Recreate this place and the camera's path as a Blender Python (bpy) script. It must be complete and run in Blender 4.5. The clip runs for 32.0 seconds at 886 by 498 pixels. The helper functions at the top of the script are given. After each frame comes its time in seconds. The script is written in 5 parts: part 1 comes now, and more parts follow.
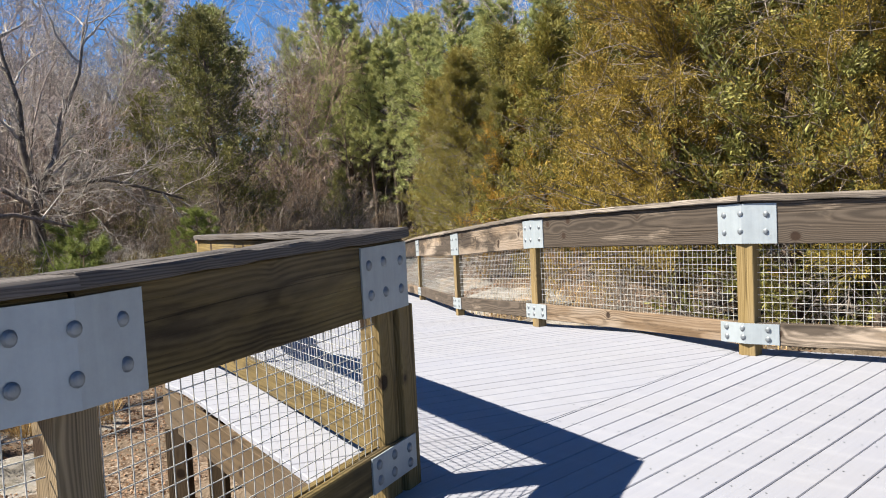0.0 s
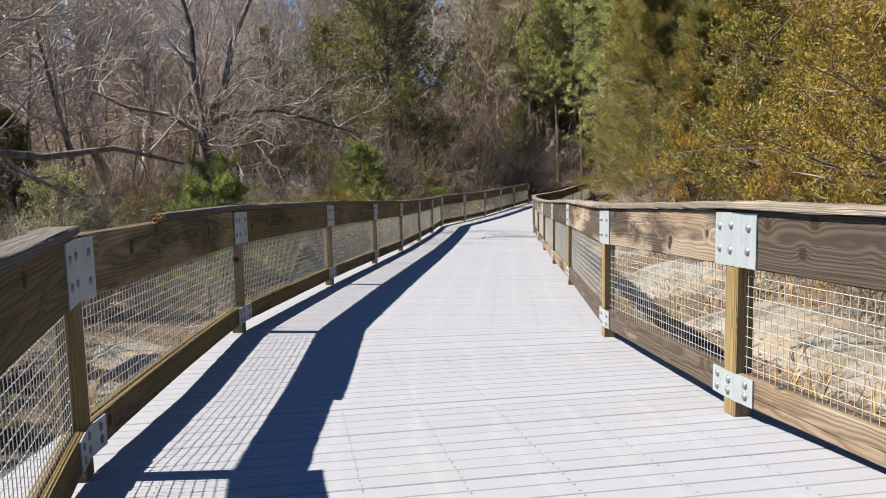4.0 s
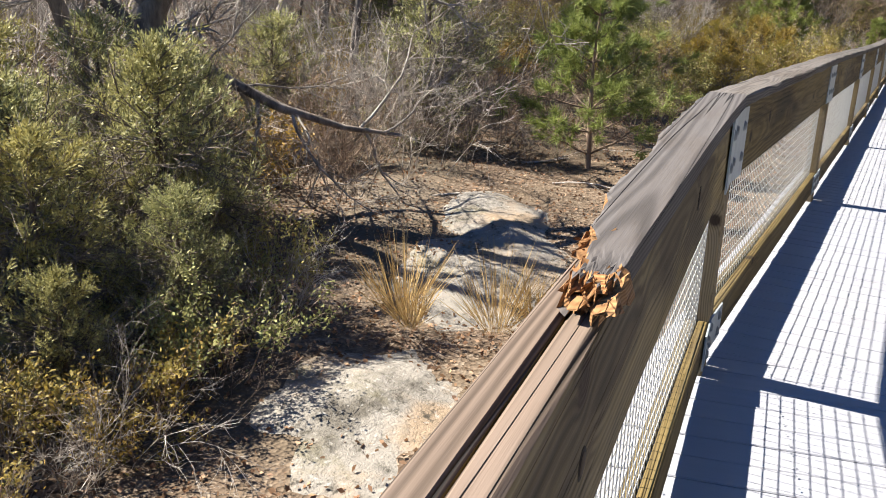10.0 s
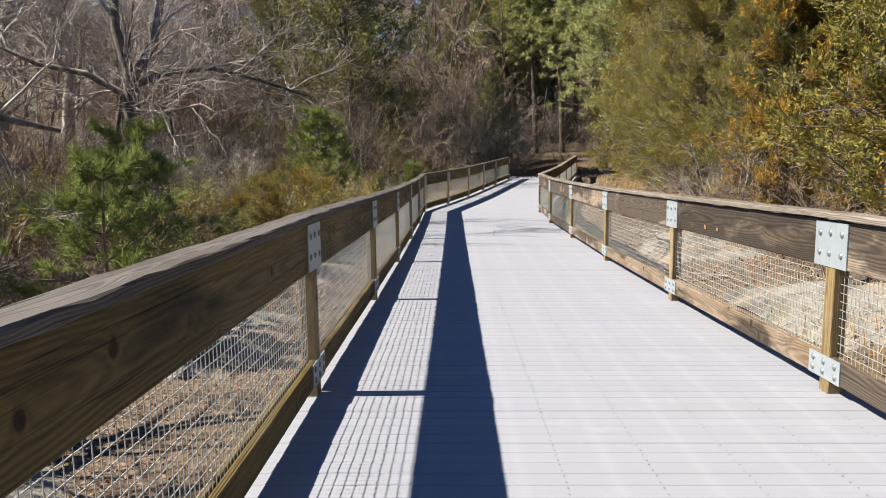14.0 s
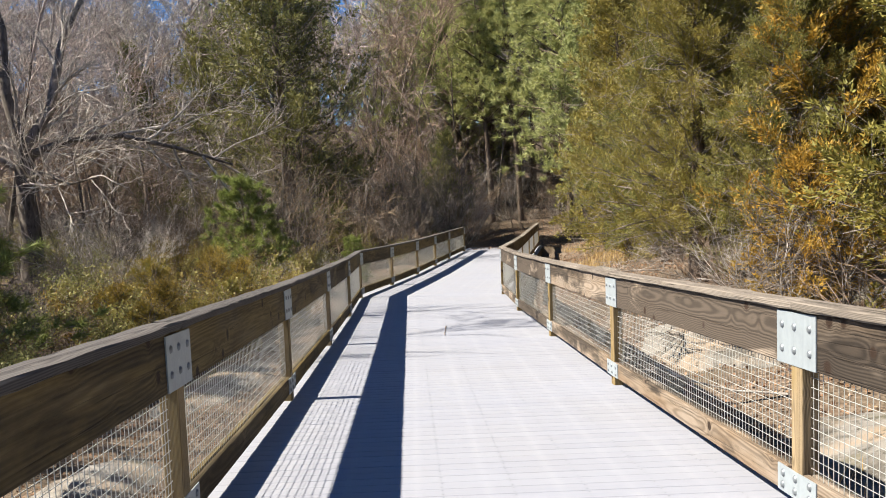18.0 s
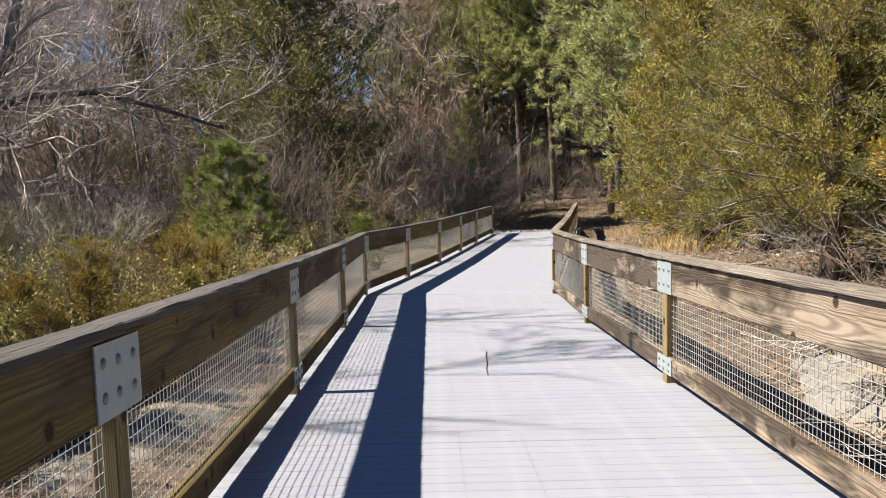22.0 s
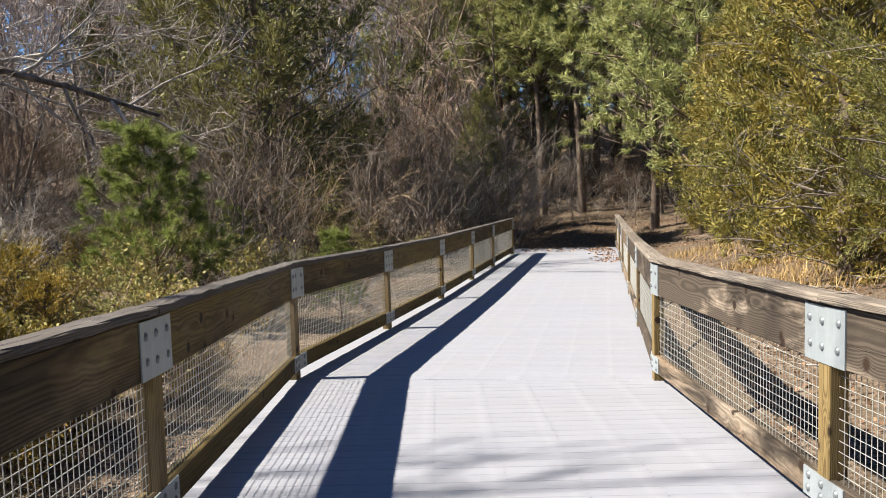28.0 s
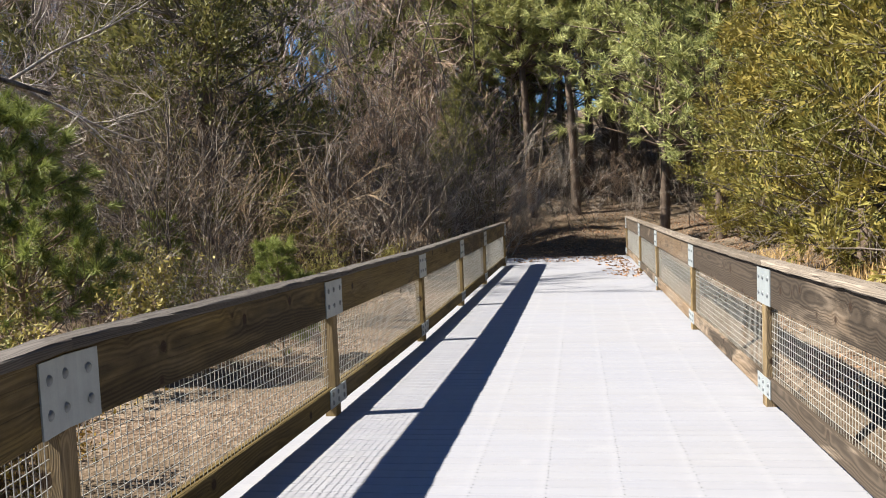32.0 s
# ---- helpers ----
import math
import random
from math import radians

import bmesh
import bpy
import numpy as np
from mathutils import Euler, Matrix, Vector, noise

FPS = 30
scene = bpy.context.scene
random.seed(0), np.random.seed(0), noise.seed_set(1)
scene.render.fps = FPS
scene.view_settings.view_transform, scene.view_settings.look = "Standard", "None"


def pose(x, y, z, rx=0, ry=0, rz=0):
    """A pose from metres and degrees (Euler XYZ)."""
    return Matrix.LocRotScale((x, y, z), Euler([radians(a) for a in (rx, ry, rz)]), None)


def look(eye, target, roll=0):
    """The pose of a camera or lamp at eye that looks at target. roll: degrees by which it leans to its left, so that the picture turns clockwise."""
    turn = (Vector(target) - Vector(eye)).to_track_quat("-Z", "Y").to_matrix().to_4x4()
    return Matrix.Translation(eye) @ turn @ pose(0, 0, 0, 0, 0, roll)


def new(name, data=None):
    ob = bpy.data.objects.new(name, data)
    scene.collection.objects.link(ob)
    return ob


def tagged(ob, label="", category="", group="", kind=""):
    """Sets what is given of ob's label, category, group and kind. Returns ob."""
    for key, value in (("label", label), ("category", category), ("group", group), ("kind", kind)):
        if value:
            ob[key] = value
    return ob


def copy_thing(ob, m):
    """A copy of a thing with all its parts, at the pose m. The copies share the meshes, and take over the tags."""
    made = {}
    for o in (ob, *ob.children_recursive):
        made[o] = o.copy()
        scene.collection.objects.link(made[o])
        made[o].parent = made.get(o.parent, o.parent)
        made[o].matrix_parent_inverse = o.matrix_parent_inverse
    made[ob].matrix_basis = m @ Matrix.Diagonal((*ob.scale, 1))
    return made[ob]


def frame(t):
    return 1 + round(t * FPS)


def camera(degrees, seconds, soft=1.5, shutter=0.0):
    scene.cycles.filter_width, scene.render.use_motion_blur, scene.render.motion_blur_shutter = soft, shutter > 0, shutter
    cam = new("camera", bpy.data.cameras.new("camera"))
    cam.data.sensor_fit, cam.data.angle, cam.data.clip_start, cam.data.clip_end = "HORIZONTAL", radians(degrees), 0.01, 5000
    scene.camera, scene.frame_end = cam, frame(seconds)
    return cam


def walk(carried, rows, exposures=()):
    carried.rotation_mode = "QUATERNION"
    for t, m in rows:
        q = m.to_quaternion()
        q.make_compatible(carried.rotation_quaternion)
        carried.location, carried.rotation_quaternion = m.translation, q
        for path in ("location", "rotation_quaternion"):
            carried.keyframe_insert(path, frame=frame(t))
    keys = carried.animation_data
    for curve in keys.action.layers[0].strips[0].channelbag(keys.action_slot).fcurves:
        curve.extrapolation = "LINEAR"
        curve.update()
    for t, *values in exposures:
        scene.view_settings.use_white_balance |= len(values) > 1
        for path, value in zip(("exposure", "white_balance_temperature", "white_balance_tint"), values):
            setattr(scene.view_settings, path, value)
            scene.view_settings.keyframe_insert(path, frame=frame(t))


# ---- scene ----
cam = camera(52.9, 32.0, soft=1.0)
METRES, EYE, TILT, LEAN, TURN = 33.0, 1.25, -4.0, 2.9, 0.0
ROWS = [
    (0.0, 0.0, 0.0, 0.0, 0.0, 0.0, -0.0),
    (0.5, 0.0066, 0.0132, 0.0022, -0.13, 0.09, 0.0),
    (1.0, 0.0094, 0.0284, 0.003, -0.38, -0.05, -0.59),
    (1.5, 0.0129, 0.0439, 0.0043, 0.99, -0.27, -1.02),
    (2.0, 0.0148, 0.0591, 0.0066, 4.09, -0.48, -1.52),
    (2.5, 0.0137, 0.0744, 0.0076, 4.76, -0.86, -2.05),
    (4.5, 0.0083, 0.1346, 0.0121, 13.82, -5.09, -2.55),
    (5.0, 0.0039, 0.1493, 0.0124, 15.84, -5.97, -3.3),
    (5.5, -0.002, 0.1644, 0.0121, 24.78, -8.75, -2.73),
    (6.0, -0.0105, 0.1771, 0.012, 26.53, -9.19, -2.8),
    (6.5, -0.0192, 0.1877, 0.0123, 34.28, -10.48, -5.24),
    (7.0, -0.0277, 0.1994, 0.013, 38.68, -10.8, -3.35),
    (7.5, -0.037, 0.2071, 0.0124, 42.71, -14.59, -4.2),
    (8.0, -0.0407, 0.2147, 0.0128, 45.05, -15.35, -3.56),
    (8.5, -0.0448, 0.2209, 0.0127, 41.37, -17.07, -4.13),
    (9.0, -0.0527, 0.2267, 0.0131, 37.12, -17.37, -5.39),
    (9.5, -0.0564, 0.231, 0.0129, 36.81, -17.85, -5.75),
    (10.0, -0.0586, 0.2348, 0.0132, 35.84, -17.97, -5.94),
    (10.5, -0.0607, 0.2365, 0.0123, 32.74, -18.32, -7.27),
    (11.0, -0.0606, 0.2362, 0.0121, 32.35, -18.91, -7.79),
    (11.5, -0.0581, 0.2375, 0.0125, 29.56, -19.23, -5.2),
    (12.0, -0.0553, 0.2452, 0.0128, 28.07, -19.06, -4.33),
    (12.5, -0.0553, 0.2524, 0.0124, 24.48, -17.87, -3.31),
    (13.0, -0.0563, 0.267, 0.0134, 14.99, -13.33, -3.57),
    (13.5, -0.0568, 0.2834, 0.014, 11.32, -9.63, -3.42),
    (14.0, -0.0583, 0.2987, 0.0132, 8.78, -6.07, -2.65),
    (14.5, -0.0597, 0.3148, 0.0137, 7.36, -5.02, -2.39),
    (16.5, -0.0629, 0.3865, 0.0139, 7.57, -2.67, -1.02),
    (17.0, -0.0639, 0.4054, 0.0143, 6.6, -1.98, -1.65),
    (17.5, -0.0648, 0.4242, 0.0148, 5.98, -1.48, -1.05),
    (18.0, -0.0687, 0.443, 0.0142, 5.95, -1.47, -1.06),
    (18.5, -0.0691, 0.4617, 0.0134, 6.2, -1.35, -1.14),
    (19.0, -0.0715, 0.4803, 0.012, 6.56, -1.76, -1.55),
    (19.5, -0.0738, 0.4993, 0.0123, 6.5, -2.14, -1.82),
    (20.0, -0.0775, 0.518, 0.0124, 6.74, -2.28, -1.81),
    (20.5, -0.0821, 0.538, 0.0125, 6.69, -2.23, -1.79),
    (21.0, -0.085, 0.5579, 0.0118, 7.29, -2.71, -1.88),
    (21.5, -0.0892, 0.5768, 0.0113, 7.24, -2.79, -1.89),
    (22.0, -0.0912, 0.5958, 0.0109, 7.22, -2.72, -1.87),
    (22.5, -0.0936, 0.6125, 0.0105, 7.27, -2.62, -1.8),
    (23.0, -0.095, 0.6311, 0.0106, 7.19, -2.72, -1.85),
    (23.5, -0.097, 0.6495, 0.0105, 7.18, -2.72, -1.83),
    (24.0, -0.0997, 0.6665, 0.0102, 7.11, -2.6, -1.81),
    (24.5, -0.1004, 0.6849, 0.0098, 7.54, -2.66, -1.83),
    (25.0, -0.1032, 0.7024, 0.0097, 7.79, -2.65, -1.74),
    (25.5, -0.1044, 0.7198, 0.0101, 7.73, -2.44, -1.83),
    (27.5, -0.1148, 0.7964, 0.0084, 7.94, -1.76, -1.86),
    (28.0, -0.116, 0.8162, 0.0084, 7.85, -1.74, -1.83),
    (28.5, -0.119, 0.8352, 0.0086, 7.84, -1.67, -1.79),
    (29.0, -0.1217, 0.8545, 0.0093, 7.3, -1.32, -1.84),
    (29.5, -0.1235, 0.8734, 0.0092, 7.37, -0.75, -1.72),
    (30.0, -0.1273, 0.8929, 0.0085, 7.28, -0.7, -1.73),
    (30.5, -0.1297, 0.9121, 0.008, 7.53, -0.85, -1.61),
    (31.0, -0.1339, 0.931, 0.0079, 6.48, -1.17, -1.7),
    (31.5, -0.1366, 0.947, 0.0082, 5.88, -1.18, -1.66),
    (32.0, -0.139, 0.9638, 0.0089, 6.1, -1.38, -1.15),
]
walk(cam, [(t, pose(0, 0, EYE, TILT, LEAN, TURN) @ pose(METRES * x, METRES * y, METRES * z, 90 + pitch, roll, yaw)) for t, x, y, z, yaw, pitch, roll in ROWS],
     [(0.0, 1.6), (2.5, 1.5), (4.5, 1.45), (5.5, 1.43), (6.2, 1.6), (7.0, 2.2), (8.0, 2.3), (9.5, 2.1), (11.0, 1.9), (12.0, 1.7), (13.0, 1.45), (14.5, 1.5), (17.0, 1.65), (19.0, 1.65), (22.0, 1.55), (24.0, 1.62), (27.0, 1.58), (30.0, 1.6), (32.0, 1.68)])

# ---- sky and sun ----
SUN_TURN, SUN_HEIGHT = radians(190.5), radians(47.5)
sun_way = Vector((math.cos(SUN_TURN) * math.cos(SUN_HEIGHT), math.sin(SUN_TURN) * math.cos(SUN_HEIGHT), math.sin(SUN_HEIGHT)))
world = bpy.data.worlds.new("world")
scene.world = world
world.use_nodes = True
wn = world.node_tree
sky = wn.nodes.new("ShaderNodeTexSky")
sky.sky_type, sky.sun_disc = "NISHITA", False
sky.sun_elevation, sky.sun_rotation = SUN_HEIGHT, math.pi / 2 - SUN_TURN
sky.altitude, sky.air_density, sky.dust_density, sky.ozone_density = 2600.0, 1.0, 0.25, 8.0
deep = wn.nodes.new("ShaderNodeHueSaturation")
deep.inputs["Saturation"].default_value = 1.12
wn.links.new(sky.outputs[0], deep.inputs["Color"])
wn.links.new(deep.outputs[0], wn.nodes["Background"].inputs[0])
wn.nodes["Background"].inputs[1].default_value = 0.05
lamp = bpy.data.lights.new("sun", "SUN")
lamp.energy, lamp.angle, lamp.color = 5.0, radians(0.55), (1.0, 0.925, 0.80)
sun = new("sun", lamp)
sun.matrix_basis = look(sun_way * 40, (0, 0, 0))

# ---- materials ----
class Nodes:
    """A small builder for node materials."""

    def __init__(self, name):
        self.m = bpy.data.materials.new(name)
        self.m.use_nodes = True
        self.t = self.m.node_tree
        self.p = self.t.nodes["Principled BSDF"]
        self.co = self.t.nodes.new("ShaderNodeTexCoord").outputs["Object"]
        self.info = None

    def put(self, value, socket):
        if isinstance(value, bpy.types.NodeSocket):
            self.t.links.new(value, socket)
        else:
            socket.default_value = value

    def rand(self):
        if self.info is None:
            self.info = self.t.nodes.new("ShaderNodeObjectInfo")
        return self.info.outputs["Random"]

    def island(self):
        return self.t.nodes.new("ShaderNodeNewGeometry").outputs["Random Per Island"]

    def place(self):
        return self.t.nodes.new("ShaderNodeNewGeometry").outputs["Position"]

    def math(self, op, a, b=0.0):
        n = self.t.nodes.new("ShaderNodeMath")
        n.operation = op
        self.put(a, n.inputs[0]), self.put(b, n.inputs[1])
        return n.outputs[0]

    def scaled(self, co, sx, sy, sz, shift=True):
        n = self.t.nodes.new("ShaderNodeMapping")
        self.put(co, n.inputs[0])
        n.inputs["Scale"].default_value = (sx, sy, sz)
        if shift:
            c = self.t.nodes.new("ShaderNodeCombineXYZ")
            for i, k in enumerate((37.0, 61.0, 23.0)):
                self.put(self.math("MULTIPLY", self.rand(), k), c.inputs[i])
            self.put(c.outputs[0], n.inputs["Location"])
        return n.outputs[0]

    def noise(self, co, scale, detail=4.0, rough=0.55, twist=0.0):
        n = self.t.nodes.new("ShaderNodeTexNoise")
        self.put(co, n.inputs["Vector"])
        n.inputs["Scale"].default_value, n.inputs["Detail"].default_value = scale, detail
        n.inputs["Roughness"].default_value, n.inputs["Distortion"].default_value = rough, twist
        return n.outputs[0]

    def cells(self, co, scale, feature="F1", out="Distance"):
        n = self.t.nodes.new("ShaderNodeTexVoronoi")
        n.feature = feature
        self.put(co, n.inputs["Vector"])
        n.inputs["Scale"].default_value = scale
        return n.outputs[out]

    def ramp(self, fac, *stops):
        n = self.t.nodes.new("ShaderNodeValToRGB")
        self.put(fac, n.inputs[0])
        e = n.color_ramp.elements
        while len(e) < len(stops):
            e.new(0.5)
        for k, (at, c) in zip(e, stops):
            k.position = at
            k.color = (*c, 1) if isinstance(c, tuple) else (c, c, c, 1)
        return n.outputs[0]

    def mix(self, fac, a, b, kind="MIX"):
        n = self.t.nodes.new("ShaderNodeMix")
        n.data_type, n.blend_type = "RGBA", kind
        self.put(fac, n.inputs[0])
        for v, s in ((a, n.inputs[6]), (b, n.inputs[7])):
            self.put((*v, 1) if isinstance(v, tuple) else v, s)
        return n.outputs[2]

    def done(self, colour, rough=0.8, height=None, depth=0.01, strength=0.6, metal=0.0, gloss=0.3):
        self.put((*colour, 1) if isinstance(colour, tuple) else colour, self.p.inputs["Base Color"])
        self.put(rough, self.p.inputs["Roughness"])
        self.p.inputs["Metallic"].default_value = metal
        self.p.inputs["Specular IOR Level"].default_value = gloss
        if height is not None:
            b = self.t.nodes.new("ShaderNodeBump")
            b.inputs["Strength"].default_value, b.inputs["Distance"].default_value = strength, depth
            self.put(height, b.inputs["Height"])
            self.put(b.outputs[0], self.p.inputs["Normal"])
        return self.m


def wood(name, dark, mid, light, grey, greying, centre=(0.0, 0.0), pitch=0.0065, knots=True, stain=0.6, black=(0.56, 0.76), shade=(0.05, 0.036, 0.025), rails=False, cracked=0.5, wave=1.0, ring=1.0):
    """Weathered softwood sawn along the local x axis: growth rings round a wandering pith, knots, stains, cracks."""
    n = Nodes(name)
    split = n.t.nodes.new("ShaderNodeSeparateXYZ")
    n.put(n.co, split.inputs[0])
    x, y, z = split.outputs
    n.rand()
    tint = n.t.nodes.new("ShaderNodeSeparateColor")
    n.put(n.info.outputs["Color"], tint.inputs[0])
    # the red of the object's colour holds the board's slope
    z = n.math("SUBTRACT", z, n.math("MULTIPLY", n.math("SUBTRACT", tint.outputs[0], 1.0), x))
    level = n.t.nodes.new("ShaderNodeCombineXYZ")
    n.put(x, level.inputs[0]), n.put(y, level.inputs[1]), n.put(z, level.inputs[2])
    n.co = level.outputs[0]
    mid_z = n.math("ADD", 0.155, n.math("MULTIPLY", n.math("GREATER_THAN", z, 0.5), 0.755)) if rails else centre[1]

    def drift(k, rate):
        c = n.t.nodes.new("ShaderNodeCombineXYZ")
        n.put(n.math("ADD", n.math("MULTIPLY", x, rate), n.math("MULTIPLY", n.rand(), 53.0)), c.inputs[0])
        n.put(n.math("MULTIPLY", n.rand(), 17.0 + k), c.inputs[1])
        c.inputs[2].default_value = k
        return n.math("SUBTRACT", n.noise(c.outputs[0], 1.0, 2.0, 0.5), 0.5)

    dy = n.math("SUBTRACT", n.math("SUBTRACT", y, centre[0]), n.math("MULTIPLY", drift(1.0, 0.45), 0.075 * wave))
    dz = n.math("SUBTRACT", n.math("SUBTRACT", z, mid_z), n.math("ADD", n.math("MULTIPLY", drift(5.0, 0.3), 0.12 * wave), n.math("MULTIPLY", n.math("SUBTRACT", n.rand(), 0.5), 0.1)))
    r = n.math("SQRT", n.math("ADD", n.math("MULTIPLY", dy, dy), n.math("MULTIPLY", dz, dz)))
    r = n.math("ADD", r, n.math("MULTIPLY", n.noise(n.scaled(n.co, 1.6, 14.0, 14.0), 1.0, 2.0, 0.5), 0.007 * wave))
    if knots:
        k = n.cells(n.scaled(n.co, 4.2, 4.4, 4.4), 1.0)
        r = n.math("ADD", r, n.math("DIVIDE", 0.00045, n.math("ADD", n.math("MULTIPLY", k, k), 0.014)))
    rings = n.math("MULTIPLY", n.math("ADD", n.math("SINE", n.math("MULTIPLY", r, 2 * math.pi / pitch)), 1.0), 0.5)
    fine = n.noise(n.scaled(n.co, 2.0, 90.0, 90.0), 1.0, 4.0, 0.7)
    broad = n.noise(n.scaled(n.co, 0.5, 6.0, 6.0), 1.0, 5.0, 0.6)
    ridge = n.math("ABSOLUTE", n.math("SUBTRACT", n.noise(n.scaled(n.co, 0.13, 17.0, 17.0), 1.0, 2.0, 0.5), 0.5))
    cracks = n.ramp(ridge, (0.002, 0.0), (0.009, 1.0))
    c = n.mix(ring, mid, n.ramp(rings, (0.15, light), (0.55, mid), (0.92, dark)))
    c = n.mix(n.ramp(broad, (0.35, 0.15), (0.62, 0.9)), c, n.mix(n.ramp(broad, (0.4, 0.0), (0.7, 1.0)), mid, light))
    c = n.mix(n.ramp(fine, (0.35, 0.0), (0.75, 0.6)), c, dark)
    worn = n.ramp(n.math("ADD", n.noise(n.scaled(n.co, 0.6, 2.5, 2.5), 1.3, 6.0, 0.65), n.math("MULTIPLY", n.rand(), 0.25)), (0.62 - greying * 0.4, 0.0), (0.85 - greying * 0.35, 0.85))
    c = n.mix(worn, c, n.mix(n.ramp(rings, (0.2, 0.0), (0.9, 1.0)), grey, tuple(v * 0.6 for v in grey)))
    sooty = n.ramp(n.math("ADD", n.noise(n.scaled(n.co, 0.8, 3.6, 3.6), 1.0, 6.0, 0.62, 0.4), n.math("MULTIPLY", n.math("SUBTRACT", n.rand(), 0.4), 0.28)), (black[0], 0.0), (black[1], stain))
    c = n.mix(sooty, c, n.mix(rings, shade, tuple(v * 0.45 for v in shade)))
    # the green of the object's colour tells how far the board has blackened, the blue how pale it is
    c = n.mix(n.math("MULTIPLY", n.math("SUBTRACT", 1.0, tint.outputs[1]), n.ramp(broad, (0.3, 1.0), (0.8, 0.55))), c, n.mix(rings, tuple(v * 0.8 for v in shade), tuple(v * 0.35 for v in shade)))
    c = n.mix(n.math("MULTIPLY", n.math("SUBTRACT", 1.0, cracks), cracked), c, tuple(v * 0.25 for v in dark))
    if knots:
        c = n.mix(n.ramp(k, (0.06, 0.95), (0.12, 0.9), (0.145, 0.3), (0.2, 0.0)), c, (0.022, 0.012, 0.007))
    tone = n.math("ADD", 0.72, n.math("MULTIPLY", n.rand(), 0.5))
    both = n.t.nodes.new("ShaderNodeCombineColor")
    for i in range(3):
        n.put(n.math("MULTIPLY", tone, tint.outputs[2]), both.inputs[i])
    c = n.mix(1.0, c, both.outputs[0], "MULTIPLY")
    h = n.math("ADD", n.math("MULTIPLY", rings, -0.18), n.math("ADD", n.math("MULTIPLY", fine, 0.5), n.math("MULTIPLY", cracks, 1.2)))
    return n.done(c, n.ramp(fine, (0.2, 0.72), (0.8, 0.92)), h, 0.004, 0.7, gloss=0.2)


# olive west rails, with part of their shade put into the colour
RAIL = wood("shaded_weathered_rail_wood", (0.036, 0.024, 0.008), (0.132, 0.094, 0.034), (0.225, 0.163, 0.062), (0.15, 0.118, 0.072), 0.06, (0.085, 0.0), stain=0.85, black=(0.50, 0.70), shade=(0.036, 0.026, 0.015), rails=True, pitch=0.0115, wave=1.5, ring=0.5)
# bleached tan east rails, with sunlight on their inner faces added to the colour
RAIL_PALE = wood("sunlit_bleached_rail_wood", (0.087, 0.053, 0.027), (0.205, 0.141, 0.087), (0.304, 0.224, 0.152), (0.304, 0.251, 0.198), 0.45, (-0.085, 0.0), stain=0.88, black=(0.46, 0.57), shade=(0.042, 0.032, 0.024), rails=True, pitch=0.0095, wave=1.4, ring=0.7)
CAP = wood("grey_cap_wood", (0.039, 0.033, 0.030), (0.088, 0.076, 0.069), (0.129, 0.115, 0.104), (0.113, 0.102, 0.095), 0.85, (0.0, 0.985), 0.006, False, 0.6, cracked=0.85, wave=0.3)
CAP_DARK = wood("dark_rotten_cap_wood", (0.018, 0.016, 0.016), (0.055, 0.049, 0.047), (0.105, 0.096, 0.092), (0.085, 0.078, 0.077), 0.7, (0.0, 0.985), 0.008, False, 0.7, cracked=1.0, wave=0.6, ring=0.6)
# paler, tanner wood for the east cap boards
CAP_PALE = wood("pale_cap_wood", (0.075, 0.056, 0.041), (0.180, 0.147, 0.112), (0.249, 0.209, 0.165), (0.225, 0.194, 0.162), 0.7, (0.0, 0.985), 0.006, False, 0.5, cracked=0.85, wave=0.3)
POST = wood("treated_post_wood", (0.116, 0.077, 0.027), (0.231, 0.165, 0.067), (0.311, 0.227, 0.102), (0.240, 0.183, 0.116), 0.2, (0.02, 0.015), 0.006)
EDGE = wood("bleached_edge_wood", (0.035, 0.023, 0.014), (0.078, 0.054, 0.038), (0.111, 0.081, 0.060), (0.095, 0.072, 0.058), 0.5, (0.0, 0.985), 0.006, False, 0.5, cracked=0.85, wave=0.3)
SPLINTER = wood("fresh_broken_wood", (0.110, 0.042, 0.014), (0.233, 0.104, 0.035), (0.336, 0.194, 0.086), (0.258, 0.142, 0.063), 0.1, (0.0, 1.0), 0.004, False, 0.4)
FRAME = wood("dark_frame_wood", (0.038, 0.027, 0.015), (0.091, 0.061, 0.034), (0.152, 0.106, 0.061), (0.122, 0.099, 0.076), 0.3)


